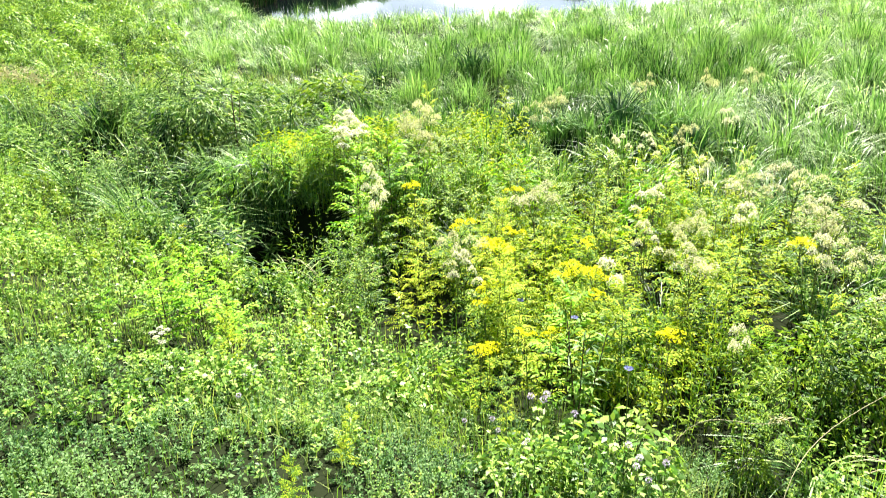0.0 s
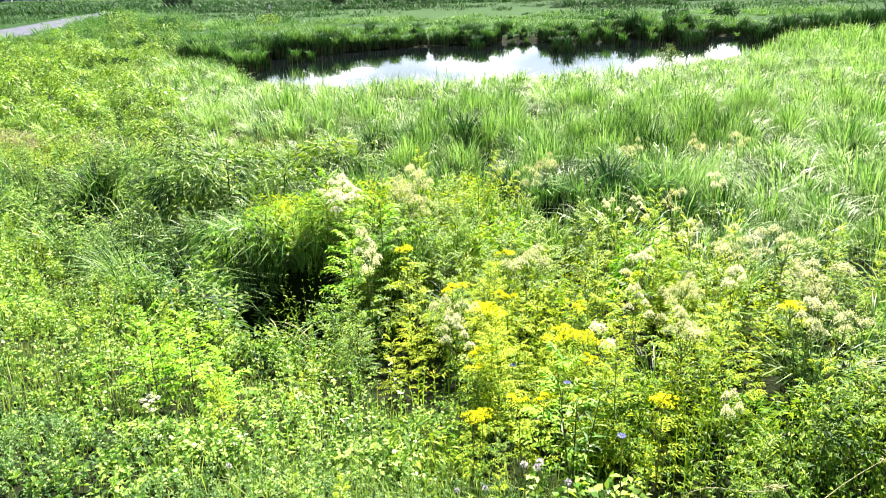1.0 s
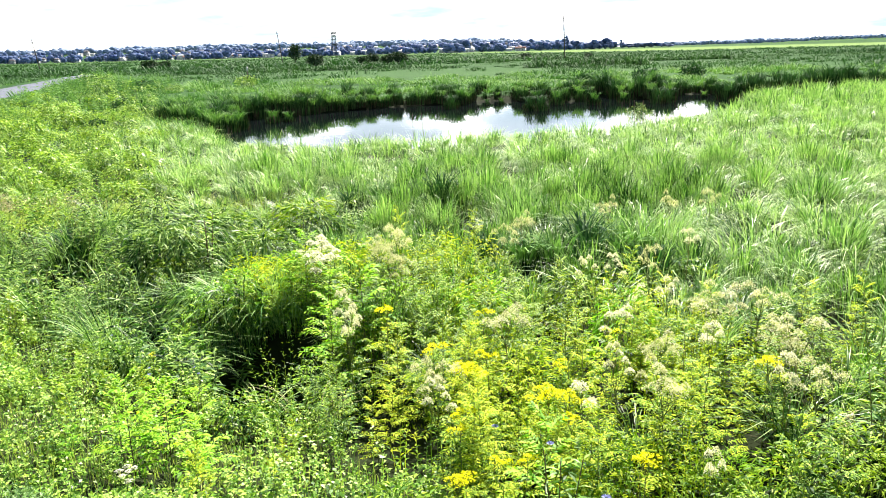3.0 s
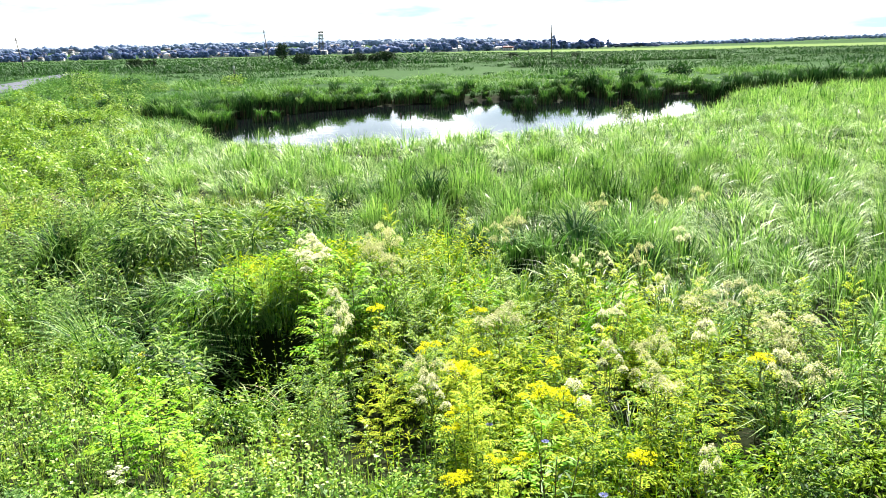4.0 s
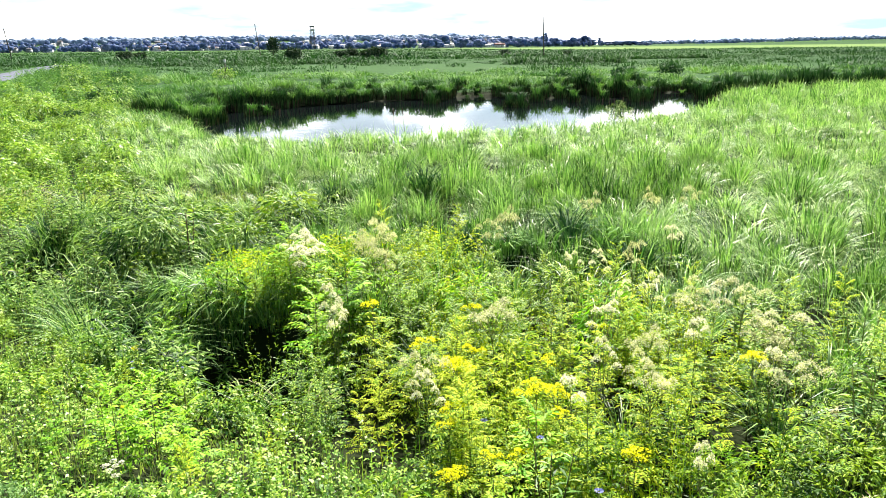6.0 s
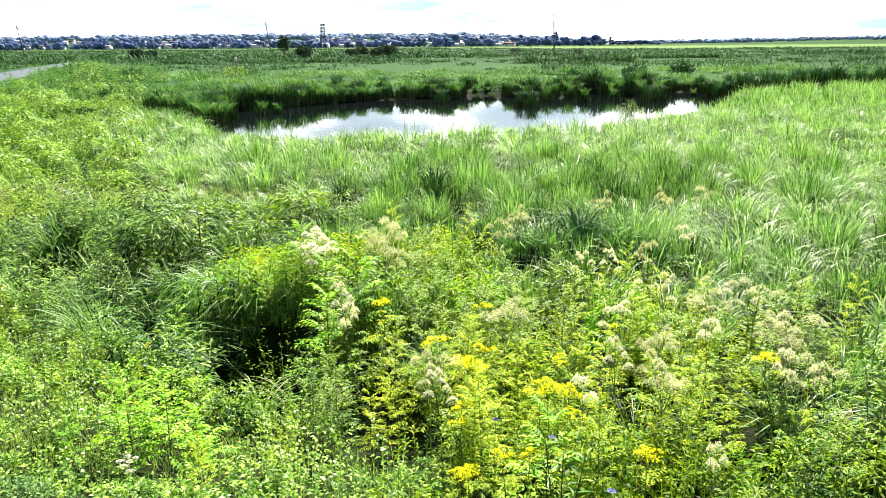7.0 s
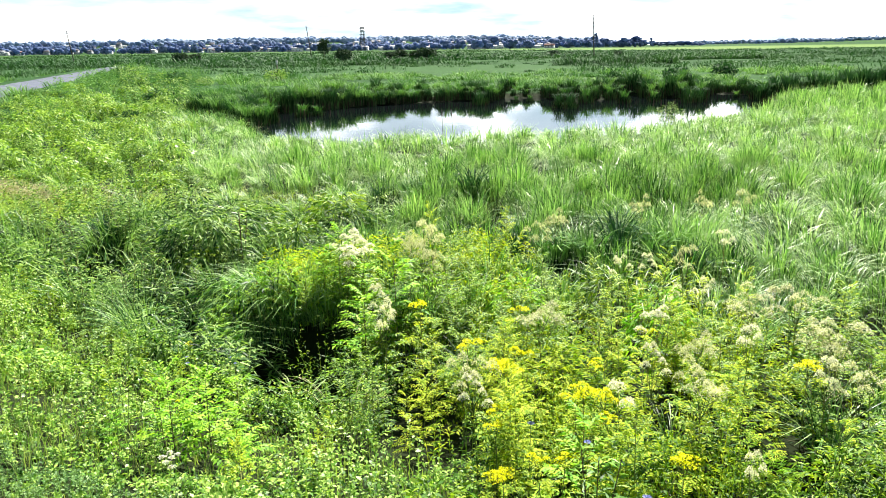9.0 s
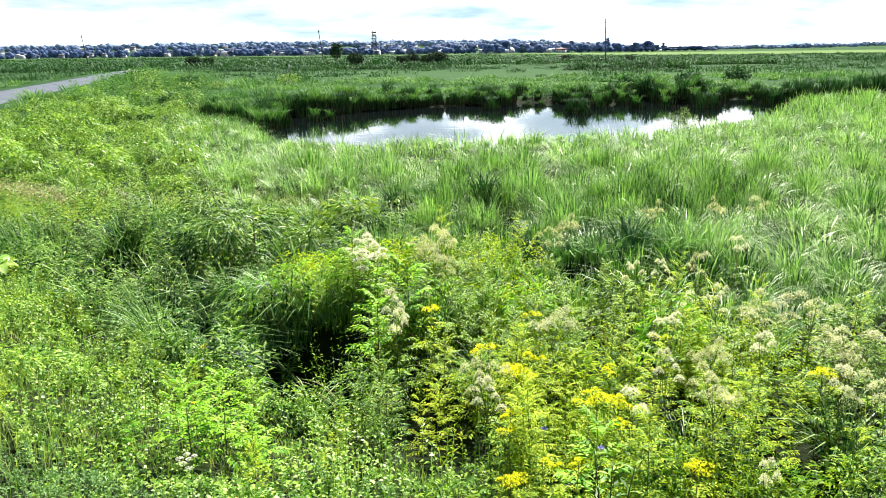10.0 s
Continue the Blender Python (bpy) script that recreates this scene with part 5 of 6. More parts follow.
def dry_tuft(count, height, width, label, material=STRAW):
    top = thing("dry_grass_tuft", label, "grass", "dry grass tufts")
    for k in range(count):
        part("blade", blades(np.array([[0.01 * math.cos(k), 0.01 * math.sin(k), -0.02]]), np.array([height * rng.uniform(0.75, 1.1)]), np.array([width]),
                             np.array([2.6 + 0.22 * k]), np.array([1.1]), 6), material, top)
    return top


dry = dry_tuft(5, 0.36, 0.0045, "tuft of pale dry grass blades beside the hollow")
dry.matrix_basis = pose(-0.74, 4.95, float(ground_z(-0.74, 4.95)), 0, 0, 0) @ Matrix.Diagonal((1.3, 1.3, 1.7, 1))
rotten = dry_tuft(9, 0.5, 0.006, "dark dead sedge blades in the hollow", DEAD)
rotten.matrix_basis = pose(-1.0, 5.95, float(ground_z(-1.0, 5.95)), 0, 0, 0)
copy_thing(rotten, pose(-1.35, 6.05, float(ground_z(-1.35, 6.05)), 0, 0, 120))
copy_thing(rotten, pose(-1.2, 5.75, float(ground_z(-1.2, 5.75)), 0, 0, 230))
copy_thing(dry, pose(1.9, 2.25, float(ground_z(1.9, 2.25)) + 0.15, 0, 0, 25))
copy_thing(dry, pose(-0.55, 4.45, float(ground_z(-0.55, 4.45)), 0, 0, -120))
copy_thing(dry, pose(1.35, 5.9, float(ground_z(1.35, 5.9)), 0, 0, 60))


def dry_stalk(points, label):
    top = thing("dry_stalk", label, "dead stalk", "fallen dry stalks")
    pts = np.array(points, float)
    pts[0, 2] = float(ground_z(pts[0, 0], pts[0, 1]))
    part("stem", tube(np.stack([np.polyval(np.polyfit(np.linspace(0, 1, len(pts)), pts[:, c], min(3, len(pts) - 1)), np.linspace(0, 1, 14)) for c in range(3)], 1), 0.0022, 0.0012), STRAW, top)
    n = 26
    t = np.sort(rng.random(n))
    p = pts[-1] + (pts[-2] - pts[-1]) * (t * 0.35)[:, None]
    part("seed_head", leaves(p, rng.uniform(0, 6.28, n), rng.normal(0, 0.5, n), np.full(n, 0.035), np.full(n, 0.006)), STRAW, top)["kind"] = "stuff"
    return top


dry_stalk([(1.22, 2.02, 0.4), (1.28, 2.12, 0.60), (1.41, 2.3, 0.68), (1.62, 2.42, 0.74), (1.95, 2.58, 0.80)], "bent pale dry stalk leaning over the weeds")
dry_stalk([(0.95, 2.56, 0.3), (1.08, 2.52, 0.66), (1.25, 2.5, 0.69), (1.45, 2.5, 0.70)], "thin pale dry stalk lying across leaves")
dry_stalk([(1.9, 3.25, 0.2), (2.1, 3.3, 0.6), (2.35, 3.45, 0.75)], "thin pale stalk standing among the weeds")


def sedge_tuft(height, count, radius):
    top = thing("sedge_tuft", "arching light green sedge tuft in the meadow", "sedge", "sedge tufts in the meadow")
    out, far = rng.uniform(0, 6.28, count), radius * np.sqrt(rng.random(count))
    b = np.stack([np.cos(out) * far, np.sin(out) * far, np.full(count, -0.04)], 1)
    part("leaf_tuft", blades(b, height * rng.uniform(0.6, 1.1, count), 0.0105 * rng.uniform(0.7, 1.4, count), out + rng.normal(0, 0.5, count), rng.uniform(0.3, 1.5, count), 4), SEDGE, top)
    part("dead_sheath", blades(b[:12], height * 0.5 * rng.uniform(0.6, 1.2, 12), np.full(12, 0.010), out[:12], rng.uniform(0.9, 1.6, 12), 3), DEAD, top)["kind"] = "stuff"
    return top


rng = np.random.default_rng(110)
tuft_models = [sedge_tuft(0.75, 90, 0.10), sedge_tuft(0.75, 70, 0.07), sedge_tuft(0.75, 110, 0.14)]
for x, y, z in [(-1.86, 6.0, 0.45), (-0.56, 6.25, 0.5)]:
    plant_at(tuft_models[int(rng.integers(0, 3))], x, y, z, 0.75)
x, y = scatter(-4.0, 8.5, 3.0, 13.0, 4.6)
x, y = keep(x, y, np.maximum(marsh(x, y), 0.35 * weed_zone(x, y) * smooth(3.5, 4.5, y)) * open_ground(x, y) * (np.hypot((x + 1.1) / 0.85, (y - 5.3) / 1.45) > 1))
for px, py in list(zip(x, y))[:150]:
    plant_at(tuft_models[int(rng.integers(0, 3))], px, py, float(ground_z(px, py)) + rng.uniform(0.40, 0.68) * float(lowered(px, py)), 0.75)

# ---------------------------------------------------------------- sedge tussocks round the pond
def tussock(height, count, radius, cap):
    top = thing("sedge_tussock", "dense sedge tussock, front shade put into dark blades", "sedge", "sedge tussocks round the pond")
    out, far = rng.uniform(0, 6.28, count), radius * rng.random(count) ** 0.4
    b = np.stack([np.cos(out) * far, np.sin(out) * far, np.full(count, -0.15)], 1)
    h = height * rng.uniform(0.75, 1.12, count) * (1 - 0.42 * (far / radius) ** 3)
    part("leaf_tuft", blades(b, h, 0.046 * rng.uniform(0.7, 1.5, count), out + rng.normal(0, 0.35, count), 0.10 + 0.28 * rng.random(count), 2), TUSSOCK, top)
    # lighter cap paints the sunlit top over the dark body
    n = count // 3
    out, far = rng.uniform(0, 6.28, n), radius * 0.55 * np.sqrt(rng.random(n))
    b = np.stack([np.cos(out) * far, np.sin(out) * far, height * (0.48 - 0.18 * (far / radius) ** 2)], 1)
    part("leaf_cap", blades(b, 0.72 * height * rng.uniform(0.8, 1.15, n), 0.026 * rng.uniform(0.7, 1.5, n), out + rng.normal(0, 0.5, n), rng.uniform(0.5, 1.3, n), 3), cap, top, "arching leaf tips, lighter green for the sunlit top")
    # ring of dark dead sheaths deepens the painted front shade
    a = rng.uniform(0, 6.28, 40)
    b = np.stack([np.cos(a) * radius, np.sin(a) * radius, np.full(40, -0.15)], 1)
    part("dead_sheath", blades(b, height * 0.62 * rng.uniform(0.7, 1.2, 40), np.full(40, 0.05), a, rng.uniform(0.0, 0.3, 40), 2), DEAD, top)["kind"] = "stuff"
    return top


rng = np.random.default_rng(111)
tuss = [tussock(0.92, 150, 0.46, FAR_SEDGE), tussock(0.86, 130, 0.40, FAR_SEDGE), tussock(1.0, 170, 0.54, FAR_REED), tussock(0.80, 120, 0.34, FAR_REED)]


def place_tussock(x, y, s, dark=0.4):
    z = max(float(ground_z(x, y)), WATER_Z - 0.05)
    copy_thing(tuss[int(rng.integers(0, 2)) + 2 * (rng.random() < dark)], Matrix.Translation((x, y, z)) @ Euler((0, 0, rng.uniform(0, 6.28))).to_matrix().to_4x4() @ Matrix.Diagonal((s, s, s * rng.uniform(0.9, 1.15), 1)))


shore = POND[12:] + POND[:2]
for (ax, ay), (bx, by) in zip(shore, shore[1:]):
    steps = max(1, round(math.hypot(bx - ax, by - ay) / (0.40 if ax < 2.5 else 0.80)))
    for k in range(steps):
        t = (k + rng.uniform(-0.3, 0.3)) / steps
        x, y = ax + (bx - ax) * t, ay + (by - ay) * t
        knot = float(smooth(0.30, 0.70, lattice(np.array([x * 0.55]), np.array([y * 0.55]), 141))[0])
        place_tussock(x + rng.uniform(-0.2, 0.2), y + rng.uniform(-0.1, 0.35), (rng.uniform(0.60, 0.80) if ax < 2.5 else rng.uniform(0.45, 0.68)) + 0.28 * knot)
        for back in (1.4, 3.4):
            if rng.random() < 0.6:
                place_tussock(x + rng.uniform(-0.6, 0.6), y + back * rng.uniform(0.7, 1.4), rng.uniform(0.6, 0.85) + 0.35 * knot)
for x, y, s in [(6.4, 35.4, 1.0), (5.9, 35.8, 0.8), (9.6, 38.2, 0.75), (12.8, 38.0, 0.9), (13.4, 38.3, 1.05), (11.3, 39.0, 0.8), (7.8, 38.8, 0.85), (-5.6, 33.2, 0.7), (-5.0, 33.6, 0.6), (-8.9, 30.3, 1.0), (-8.4, 30.0, 1.0), (-7.9, 29.8, 0.95), (-7.5, 29.4, 0.85), (-9.3, 30.8, 1.0), (-8.6, 30.9, 1.0), (-8.1, 30.7, 1.05), (-7.1, 28.8, 0.7), (-9.6, 31.4, 0.9), (-9.0, 31.6, 1.0),
                (2.4, 38.4, 0.8), (4.4, 40.2, 0.45), (5.2, 40.6, 0.4), (16.4, 41.2, 0.5)]:
    place_tussock(x, y, s)
for k in range(44):      # the dark line of tussocks along the old channel
    t = k / 43
    place_tussock(17.0 + 22 * t + rng.uniform(-0.4, 0.4), 39.2 + 9 * t + rng.uniform(-0.4, 0.5), rng.uniform(0.9, 1.35), 0.95)
# meadow tussocks: the near-black blades stand in for shaded pockets
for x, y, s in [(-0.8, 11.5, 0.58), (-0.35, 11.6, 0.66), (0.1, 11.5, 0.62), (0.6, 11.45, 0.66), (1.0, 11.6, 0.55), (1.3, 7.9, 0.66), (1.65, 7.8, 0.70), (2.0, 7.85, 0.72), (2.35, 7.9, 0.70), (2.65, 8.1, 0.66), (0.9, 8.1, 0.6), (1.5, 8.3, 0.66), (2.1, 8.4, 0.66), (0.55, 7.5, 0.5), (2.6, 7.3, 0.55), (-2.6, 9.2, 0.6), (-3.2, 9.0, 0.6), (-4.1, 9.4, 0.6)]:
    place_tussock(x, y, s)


def bulrush(height):
    top = thing("bulrush", "thin bulrush with a dark seed head", "bulrush", "bulrushes at the shore")
    part("stem", tube(arc((0, 0, -0.1), (0.03, 0, height), 0, 4), 0.006, 0.004), STEM, top)
    part("seed_head", tube([(0.026, 0, height * 0.82), (0.029, 0, height * 0.84), (0.033, 0, height * 0.96), (0.034, 0, height)], 0.016, 0.012, 6), DARK_STEM, top)
    part("foliage", blades(np.zeros((5, 3)), np.full(5, height * 0.8), np.full(5, 0.014), np.arange(5) * 1.3, np.full(5, 0.5), 3), SEDGE, top)
    return top


rush = bulrush(1.0)
for x, y in [(-3.78, 21.7), (-3.5, 21.6), (-2.9, 21.4), (0.29, 20.9), (0.6, 21.0), (7.3, 23.7), (6.7, 23.2), (7.0, 23.5), (7.6, 23.9)]:
    copy_thing(rush, pose(x, y, float(ground_z(x, y)), rng.uniform(-6, 6), rng.uniform(-6, 6), rng.uniform(0, 360)))


for x, y, z in [(7.24, 24.02, 0.70), (7.46, 24.00, 0.85), (7.65, 23.97, 0.78), (7.86, 23.95, 0.62)]:      # a dark leafy weed at the shore
    plant_at(leafy_weeds[1], x, y, z, 0.6)


# ---------------------------------------------------------------- bushes and trees
def crown_geo(count, size, half, base, seed):
    """An uneven crown of many leaf clumps."""
    d = rng.normal(0, 1, (count, 3))
    d /= np.linalg.norm(d, axis=1)[:, None]
    lump = 0.62 + 0.6 * lattice(d[:, 0] * 1.7 + 9 + seed, d[:, 1] * 1.7 + d[:, 2] * 2.3 + 9, seed)
    r = rng.random(count) ** 0.4 * lump
    p = d * r[:, None] * np.array(half) + np.array([0, 0, base + half[2]])
    return leaves(p, rng.uniform(0, 6.28, count), rng.normal(0.1, 0.7, count), size * rng.uniform(0.6, 1.4, count), size * rng.uniform(0.7, 1.15, count), roll=rng.normal(0, 0.9, count))


def woody(name, label, category, group, height, width, count, size, material, trunk=0.25, r=0.12, seed=1):
    top = thing(name, label, category, group)
    limbs = [tube(arc((0, 0, -0.3), (0.05 * height * 0.2, 0, height * 0.7), 0, 5), r, r * 0.35, 6)]
    for k in range(5):
        a = k * 2.4 + seed
        limbs.append(tube(arc((0, 0, height * (trunk + 0.06 * k)), (math.cos(a) * width * 0.33, math.sin(a) * width * 0.33, height * (trunk + 0.28 + 0.07 * k)), 0.02 * height, 4), r * 0.4, r * 0.12, 4))
    part("trunk", joined(*limbs), BARK, top)
    part("crown", crown_geo(count, size, (width / 2, width / 2, height * (1 - trunk * 0.6) / 2), height * trunk * 0.6, seed), material, top)
    return top


rng = np.random.default_rng(112)
bush_a = woody("bush", "dark green rounded bush on the plain", "bush", "bushes on the plain", 2.6, 3.6, 1500, 0.24, BUSH, 0.1, 0.08, 3)
bush_b = woody("bush", "dark green spreading bush on the plain", "bush", "bushes on the plain", 2.4, 4.4, 1500, 0.24, BUSH, 0.1, 0.08, 4)
for m, x, y, s in [(bush_a, -16.9, 149, 1.08), (bush_b, -8.2, 158, 0.85), (bush_a, -6.4, 161, 0.95), (bush_b, -1.0, 160, 1.15), (bush_b, -3.4, 163, 0.9), (bush_b, -53, 165, 1.0), (bush_a, -50, 166, 0.8),
                   (bush_b, 27.5, 175, 0.7), (bush_b, 31, 176, 0.55), (bush_a, 36, 150, 0.6)]:
    copy_thing(m, Matrix.Translation((x, y, float(ground_z(x, y)))) @ Euler((0, 0, rng.uniform(0, 6.28))).to_matrix().to_4x4() @ Matrix.Diagonal((s, s, s, 1)))
slim = woody("small_tree", "small dark tree with a round crown", "tree", "", 4.9, 3.0, 700, 0.36, BUSH, 0.45, 0.09, 6)
slim.matrix_basis = pose(-23.4, 170, float(ground_z(-23.4, 170)))

shrub_a = woody("shrub", "dark green leafy shrub beside the track", "shrub", "shrubs by the track", 1.2, 2.1, 900, 0.10, WILLOWY, 0.08, 0.03, 7)
shrub_b = woody("shrub", "low green shrub on the embankment", "shrub", "shrubs by the track", 1.0, 1.8, 700, 0.14, FAR_REED, 0.08, 0.03, 8)
for m, x, y, s in [(shrub_a, -19.5, 50, 0.95), (shrub_a, -17.5, 47, 0.85), (shrub_b, -16.3, 43.5, 0.8), (shrub_a, -14.6, 41, 0.7), (shrub_b, -13.4, 37.5, 0.7), (shrub_b, -10.7, 27.4, 0.5), (shrub_a, -11.6, 31, 0.55),
                   (shrub_a, -21, 53, 1.1), (shrub_b, -18.5, 56, 1.1), (shrub_b, 16.5, 52, 1.1), (shrub_b, 22, 58, 1.2), (shrub_b, 12, 50, 1.0), (shrub_a, -12, 60, 1.0)]:
    copy_thing(m, Matrix.Translation((x, y, float(ground_z(x, y)))) @ Euler((0, 0, rng.uniform(0, 6.28))).to_matrix().to_4x4() @ Matrix.Diagonal((s, s, s, 1)))

# ---------------------------------------------------------------- poles, post, tower
def utility_pole(x, y, height, lean_x, lean_y, arm):
    top = thing("utility_pole", "weathered wooden utility pole leaning over the marsh" if abs(lean_x) > 2 else "weathered wooden utility pole standing in the marsh", "utility pole", "utility poles on the plain")
    part("pole", tube([(0, 0, -0.8), (0, 0, height * 0.5), (0, 0, height)], 0.15, 0.10, 8), GREY_WOOD, top)
    if arm:
        part("crossarm", box(-0.35, 0.35, -0.05, 0.05, height - 0.62, height - 0.52), GREY_WOOD, top)
        for px in (-0.28, 0.28):
            part("insulator", tube([(px, 0, height - 0.5), (px, 0, height - 0.42), (px, 0, height - 0.3)], 0.05, 0.035, 6), PORCELAIN, top)
    part("insulator", tube([(0, 0, height), (0, 0, height + 0.1), (0, 0, height + 0.2)], 0.05, 0.035, 6), PORCELAIN, top)
    top.matrix_basis = pose(x, y, float(ground_z(x, y)), lean_y, lean_x, 0)
    return top


utility_pole(-84.5, 185, 7.4, -7.0, 0, True)
utility_pole(-37.2, 242, 9.6, -7.0, 0, True)
utility_pole(33.9, 162, 8.8, -2.5, 0, False)

marker = thing("marker_post", "short grey post with a white top", "post")
part("post", tube([(0, 0, -0.3), (0, 0, 0.6), (0, 0, 1.15)], 0.06, 0.06, 8), GREY_WOOD, marker)
part("cap", tube([(0, 0, 1.15), (0, 0, 1.3), (0, 0, 1.5)], 0.11, 0.10, 8), PALE_PANEL, marker, "white painted top")
marker.matrix_basis = pose(-14.9, 75, float(ground_z(-14.9, 75)))

tower = thing("lattice_tower", "dark steel lattice tower with square platforms", "tower")
for sx in (-1, 1):
    for sy in (-1, 1):
        part("leg", tube([(sx * 2.6, sy * 2.6, -1), (sx * 2.0, sy * 2.0, 12), (sx * 1.7, sy * 1.7, 25)], 0.30, 0.24, 6), STEEL, tower)
for k, z in enumerate((4, 9, 14, 19)):
    w = 2.5 - 0.05 * z
    part("brace", joined(*[tube([(a * w, b * w, z), (c * w * 0.96, d * w * 0.96, z + 4.6)], 0.14, 0.14, 4) for a, b, c, d in ((-1, -1, 1, -1), (1, -1, -1, -1), (-1, 1, 1, 1), (-1, -1, -1, 1), (1, -1, 1, 1))]), STEEL, tower)
for z in (12.5, 17.5):
    part("platform", box(-2.6, 2.6, -2.6, 2.6, z, z + 0.5), STEEL, tower)
part("cabin", box(-2.3, 2.3, -2.3, 2.3, 19.8, 22.0), PALE_PANEL, tower, "pale panel cabin")
part("roof", box(-2.5, 2.5, -2.5, 2.5, 23.4, 25.0), STEEL, tower)
tower.matrix_basis = pose(-79, 900, float(ground_z(-79, 900)) - 1, 0, 0, 20) @ Matrix.Diagonal((1.0, 1.0, 1.08, 1))


# ---------------------------------------------------------------- the town and its trees
def house(w, d, h, roof_h, wall, roof, label):
    top = thing("house", label, "house", "houses of the distant town")
    body = part("wall", box(-w / 2, w / 2, -d / 2, d / 2, -1, h), wall, top)
    o = 0.5
    co = np.array([(-w / 2 - o, -d / 2 - o, h), (w / 2 + o, -d / 2 - o, h), (w / 2 + o, d / 2 + o, h), (-w / 2 - o, d / 2 + o, h), (-w / 2 - o, 0, h + roof_h), (w / 2 + o, 0, h + roof_h)], float)
    rf = part("roof", (co, np.array([4, 4, 3, 3, 4]), np.array([0, 1, 5, 4, 2, 3, 4, 5, 3, 0, 4, 1, 2, 5, 3, 2, 1, 0])), roof, top)
    part("chimney", box(w * 0.2, w * 0.2 + 0.8, -0.4, 0.4, h + roof_h * 0.4, h + roof_h + 0.9), ASPHALT_ROOF, rf)
    for k in range(3):
        cx = (k - 1) * w * 0.3
        part("window", box(cx - 0.6, cx + 0.6, -d / 2 - 0.06, -d / 2 + 0.02, h * 0.35, h * 0.75), PANE, top)
    return top


rng = np.random.default_rng(113)
homes = [house(10, 8, 4.2, 3.0, WALL_PAINT, PALE_PANEL, "white house with a pale metal roof"), house(13, 8, 3.4, 2.4, WALL_PAINT, RED_ROOF, "pale house with a reddish pitched roof"),
         house(9, 8, 5.6, 3.4, WALL_GREY, ASPHALT_ROOF, "grey house with a dark pitched roof"), house(18, 9, 4.5, 2.2, WALL_PAINT, PALE_PANEL, "long white building with a pale roof")]
for k in range(200):
    y = rng.uniform(860, 1000) if k % 3 == 0 else rng.uniform(1000, 1330)
    x = y * rng.uniform(-0.62, 0.24)
    s = rng.uniform(0.5, 0.85)
    copy_thing(homes[int(rng.choice(4, p=[0.4, 0.12, 0.18, 0.3]))], pose(x, y, float(ground_z(x, y)), 0, 0, rng.uniform(-35, 35)) @ Matrix.Diagonal((s, s, s, 1)))

ICO = [(0, 0, -1), (0.724, -0.526, -0.447), (-0.276, -0.851, -0.447), (-0.894, 0, -0.447), (-0.276, 0.851, -0.447), (0.724, 0.526, -0.447),
       (0.276, -0.851, 0.447), (-0.724, -0.526, 0.447), (-0.724, 0.526, 0.447), (0.276, 0.851, 0.447), (0.894, 0, 0.447), (0, 0, 1)]
ICO_FACES = "0 1 2 1 0 5 0 2 3 0 3 4 0 4 5 1 5 10 2 1 6 3 2 7 4 3 8 5 4 9 1 10 6 2 6 7 3 7 8 4 8 9 5 9 10 6 10 11 7 6 11 8 7 11 9 8 11 10 9 11"


def clumps(p, r):
    """Ragged rounded leaf clumps of radius r at p."""
    n = len(p)
    unit, tri = np.array(ICO, float), np.array([int(v) for v in ICO_FACES.split()])
    v = p[:, None] + unit[None] * r[:, None, None] * rng.uniform(0.65, 1.3, (n, 12, 1)) * np.array([1.0, 1.0, 0.8])
    return v.reshape(-1, 3), np.full(20 * n, 3), (np.arange(n)[:, None] * 12 + tri[None]).ravel()


def crown_clumps(x, y, z, h, w, count):
    """Clumps filling crowns h high and w wide that stand at x, y, z."""
    i = np.repeat(np.arange(len(x)), count)
    d = rng.normal(0, 1, (len(i), 3))
    d *= (rng.random(len(i)) ** 0.45 / np.linalg.norm(d, axis=1))[:, None]
    p = np.stack([x[i] + d[:, 0] * w[i] * 0.40, y[i] + d[:, 1] * w[i] * 0.40, z[i] + h[i] * (0.56 + 0.36 * d[:, 2])], 1)
    return clumps(p, w[i] * rng.uniform(0.17, 0.30, len(i)) * (16 / count) ** 0.33)


def town_tree(h, w, label):
    top = thing("tree", label, "tree", "trees of the distant town")
    part("trunk", tube(arc((0, 0, -0.5), (0.1, 0, h * 0.6), 0, 4), 0.3, 0.12, 6), BARK, top)
    one = np.ones(1)
    part("crown", crown_clumps(0 * one, 0 * one, 0 * one, h * one, w * one * 1.15, 18), HAZY_TREE, top)
    return top


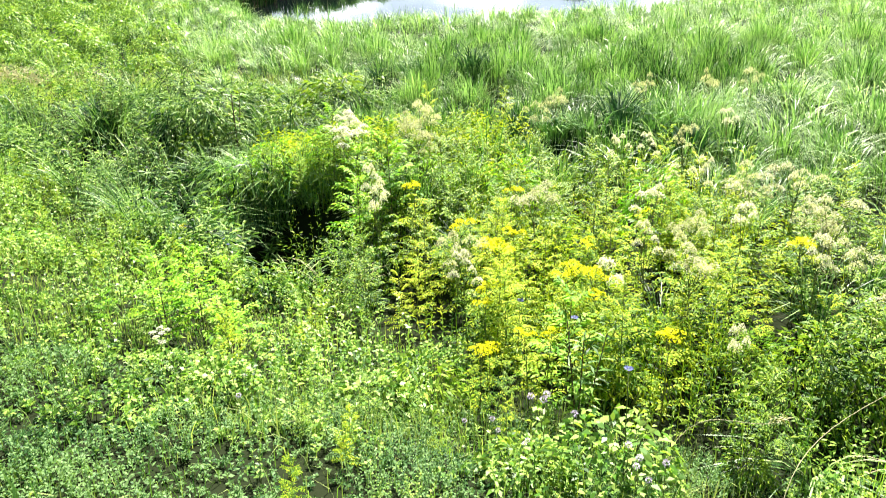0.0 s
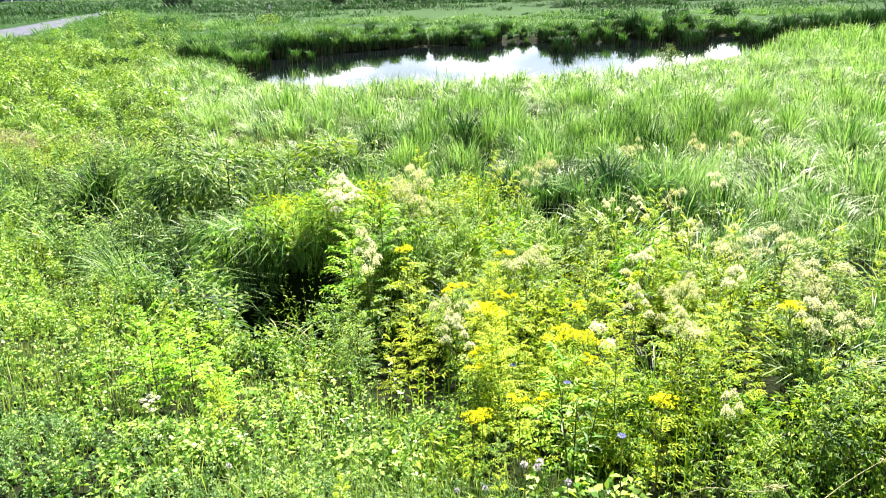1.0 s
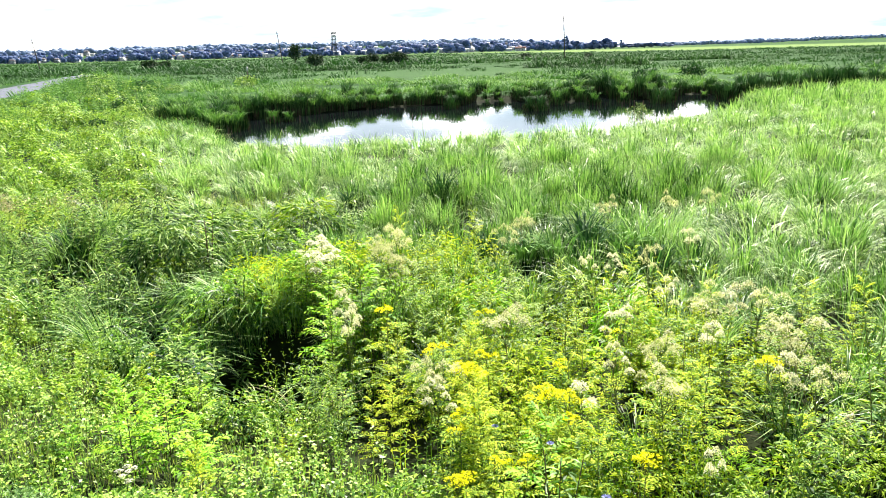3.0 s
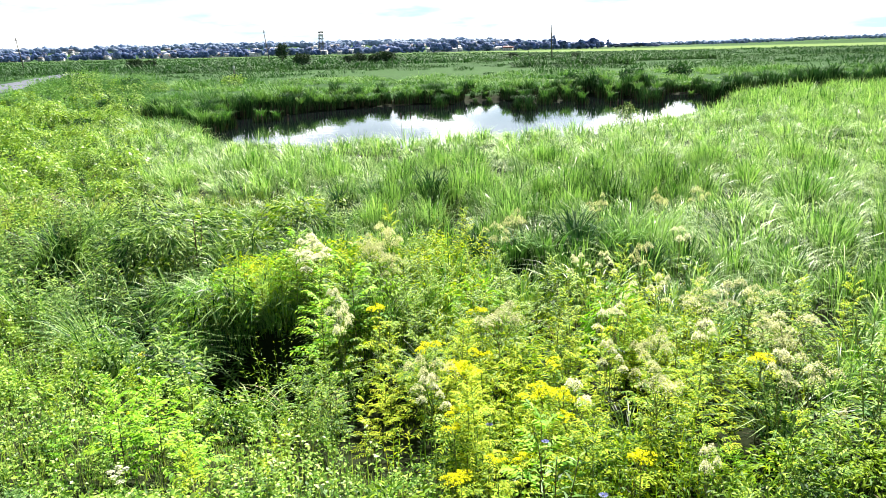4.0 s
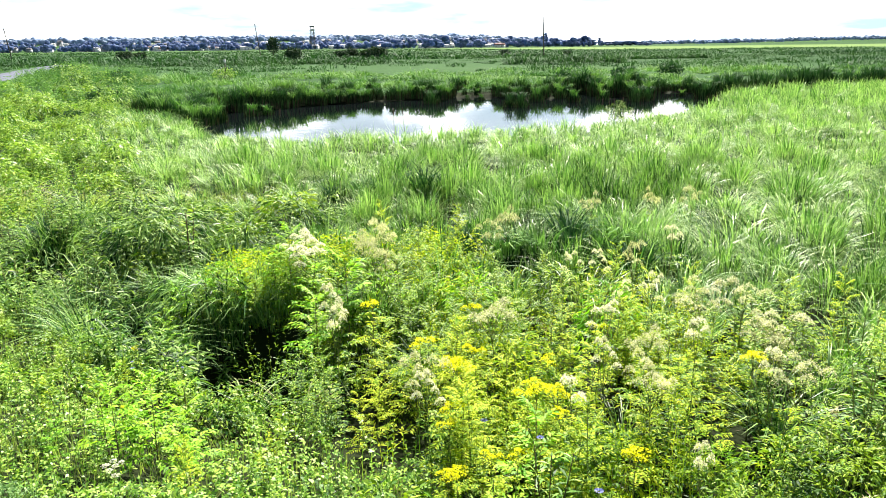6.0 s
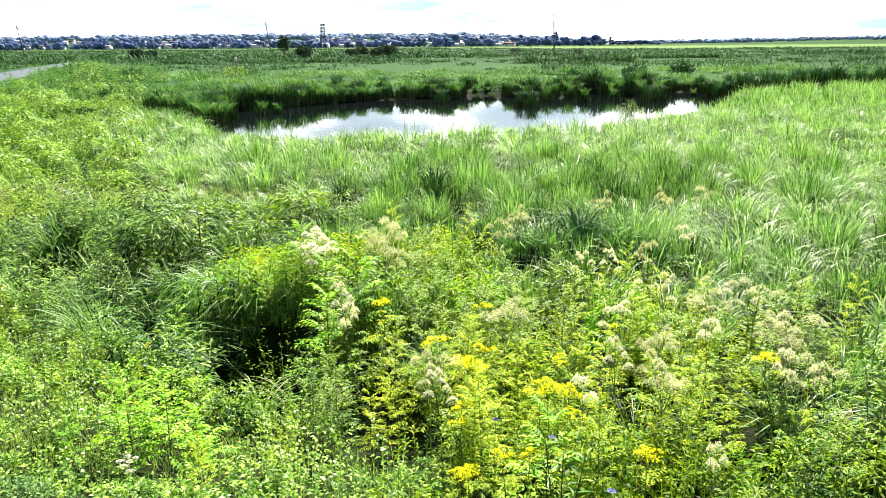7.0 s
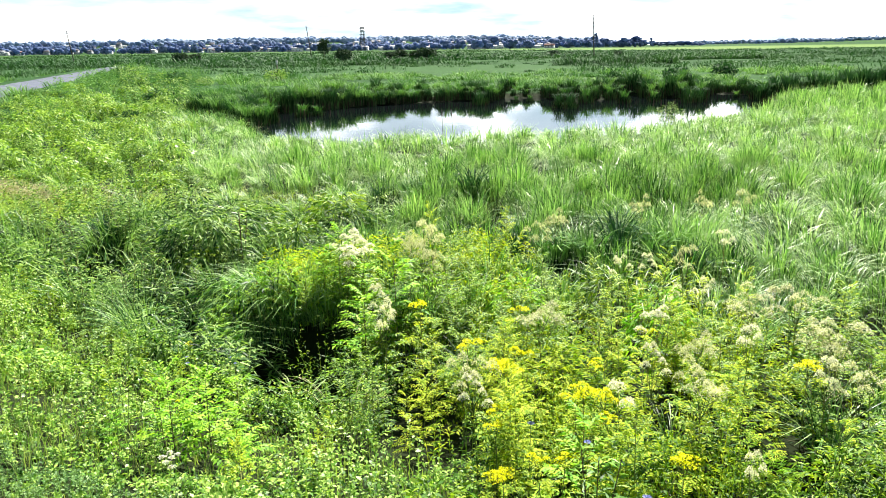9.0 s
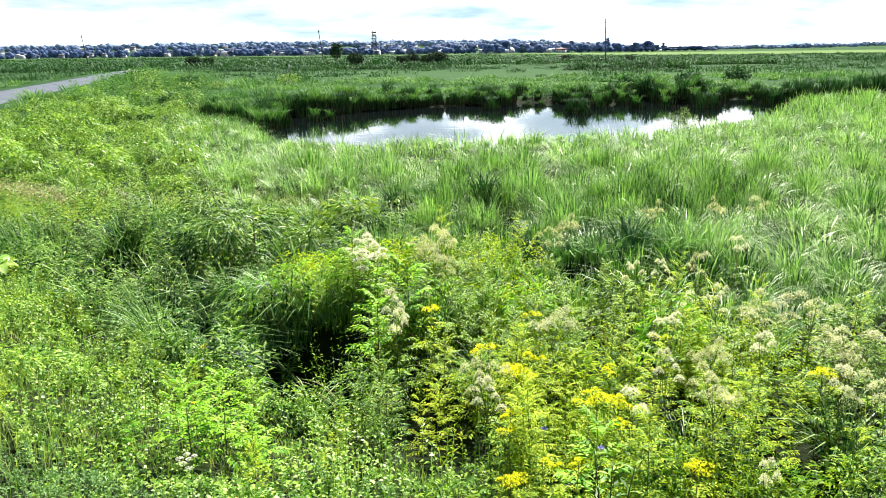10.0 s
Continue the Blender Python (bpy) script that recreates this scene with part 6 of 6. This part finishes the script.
rng = np.random.default_rng(114)
trees = [town_tree(11, 9, "distant broad leafy tree in the town"), town_tree(9, 11, "distant spreading leafy tree in the town"), town_tree(13, 9, "tall distant leafy tree in the town"),
         town_tree(7, 8, "small distant leafy tree in the town"), town_tree(16, 5, "tall narrow distant tree in the town")]
for k in range(230):
    y = rng.uniform(800, 1220)
    a = rng.uniform(-0.64, 0.29)
    while lattice(np.array([a * 26.0]), np.array([y * 0.02]), 151)[0] < 0.36:
        a = rng.uniform(-0.64, 0.29)
    x = y * a
    s = rng.uniform(0.45, 0.95) * (1.15 if 0.03 < a < 0.28 else 1.0)
    copy_thing(trees[int(rng.integers(0, 5)) if rng.random() < 0.4 else int(rng.integers(0, 4))], Matrix.Translation((x, y, float(ground_z(x, y)))) @ Euler((0, 0, rng.uniform(0, 6.28))).to_matrix().to_4x4() @ Matrix.Diagonal((s, s, s, 1)))
for a, y, w, h in [(0.078, 880, 1.3, 1.5), (0.066, 885, 1.5, 1.1), (0.254, 860, 1.4, 1.05), (0.262, 865, 1.3, 1.3), (0.272, 870, 1.5, 0.9), (0.243, 850, 1.6, 0.8), (0.16, 900, 1.4, 1.2), (0.02, 900, 1.4, 1.2),
                   (0.292, 930, 1.6, 0.62), (0.302, 930, 1.8, 0.66), (0.313, 935, 1.8, 0.70), (0.324, 940, 1.7, 0.66), (0.335, 945, 1.5, 0.55), (0.345, 950, 1.4, 0.4)]:
    copy_thing(trees[0], Matrix.Translation((a * y, y, float(ground_z(a * y, y)))) @ Euler((0, 0, rng.uniform(0, 6.28))).to_matrix().to_4x4() @ Matrix.Diagonal((w, w, h, 1)))

rng = np.random.default_rng(115)
# low trees between the houses
m = 1300
y = rng.uniform(880, 1300, m)
x = y * rng.uniform(-0.68, 0.245, m)
k = lattice(x * 0.035, y * 0.012, 152) > 0.42
x, y = x[k], y[k]
h = rng.uniform(4, 8.5, len(x))
# blue comes from the haze tint in the leaf colour
stuff("town_wood", crown_clumps(x, y, ground_z(x, y), h, h * 1.1, 5), HAZY_TREE, "trees between the far houses, blue with painted haze", "woods")
# woods on the rise and along the horizon, haze put into their colour
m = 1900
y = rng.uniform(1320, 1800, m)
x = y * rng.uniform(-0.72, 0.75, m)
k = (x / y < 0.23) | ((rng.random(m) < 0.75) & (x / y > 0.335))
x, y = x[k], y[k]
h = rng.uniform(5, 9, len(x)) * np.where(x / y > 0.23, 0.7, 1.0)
stuff("far_wood", crown_clumps(x, y, ground_z(x, y), h, h * 1.8, 3), HAZIER_TREE, "woods on the far rise, paled by painted haze", "woods")

for model in sedge_clumps + middle_clumps + bank_clumps + slope_clumps + ditch_clumps + cream + white + yellow + weeds + leafy_weeds + tuft_models + clovers + [brown_weed, dark_weed, blue, broad, clover, rush] + tuss + [bush_a, bush_b, shrub_a, shrub_b] + homes + trees:
    bury(model)
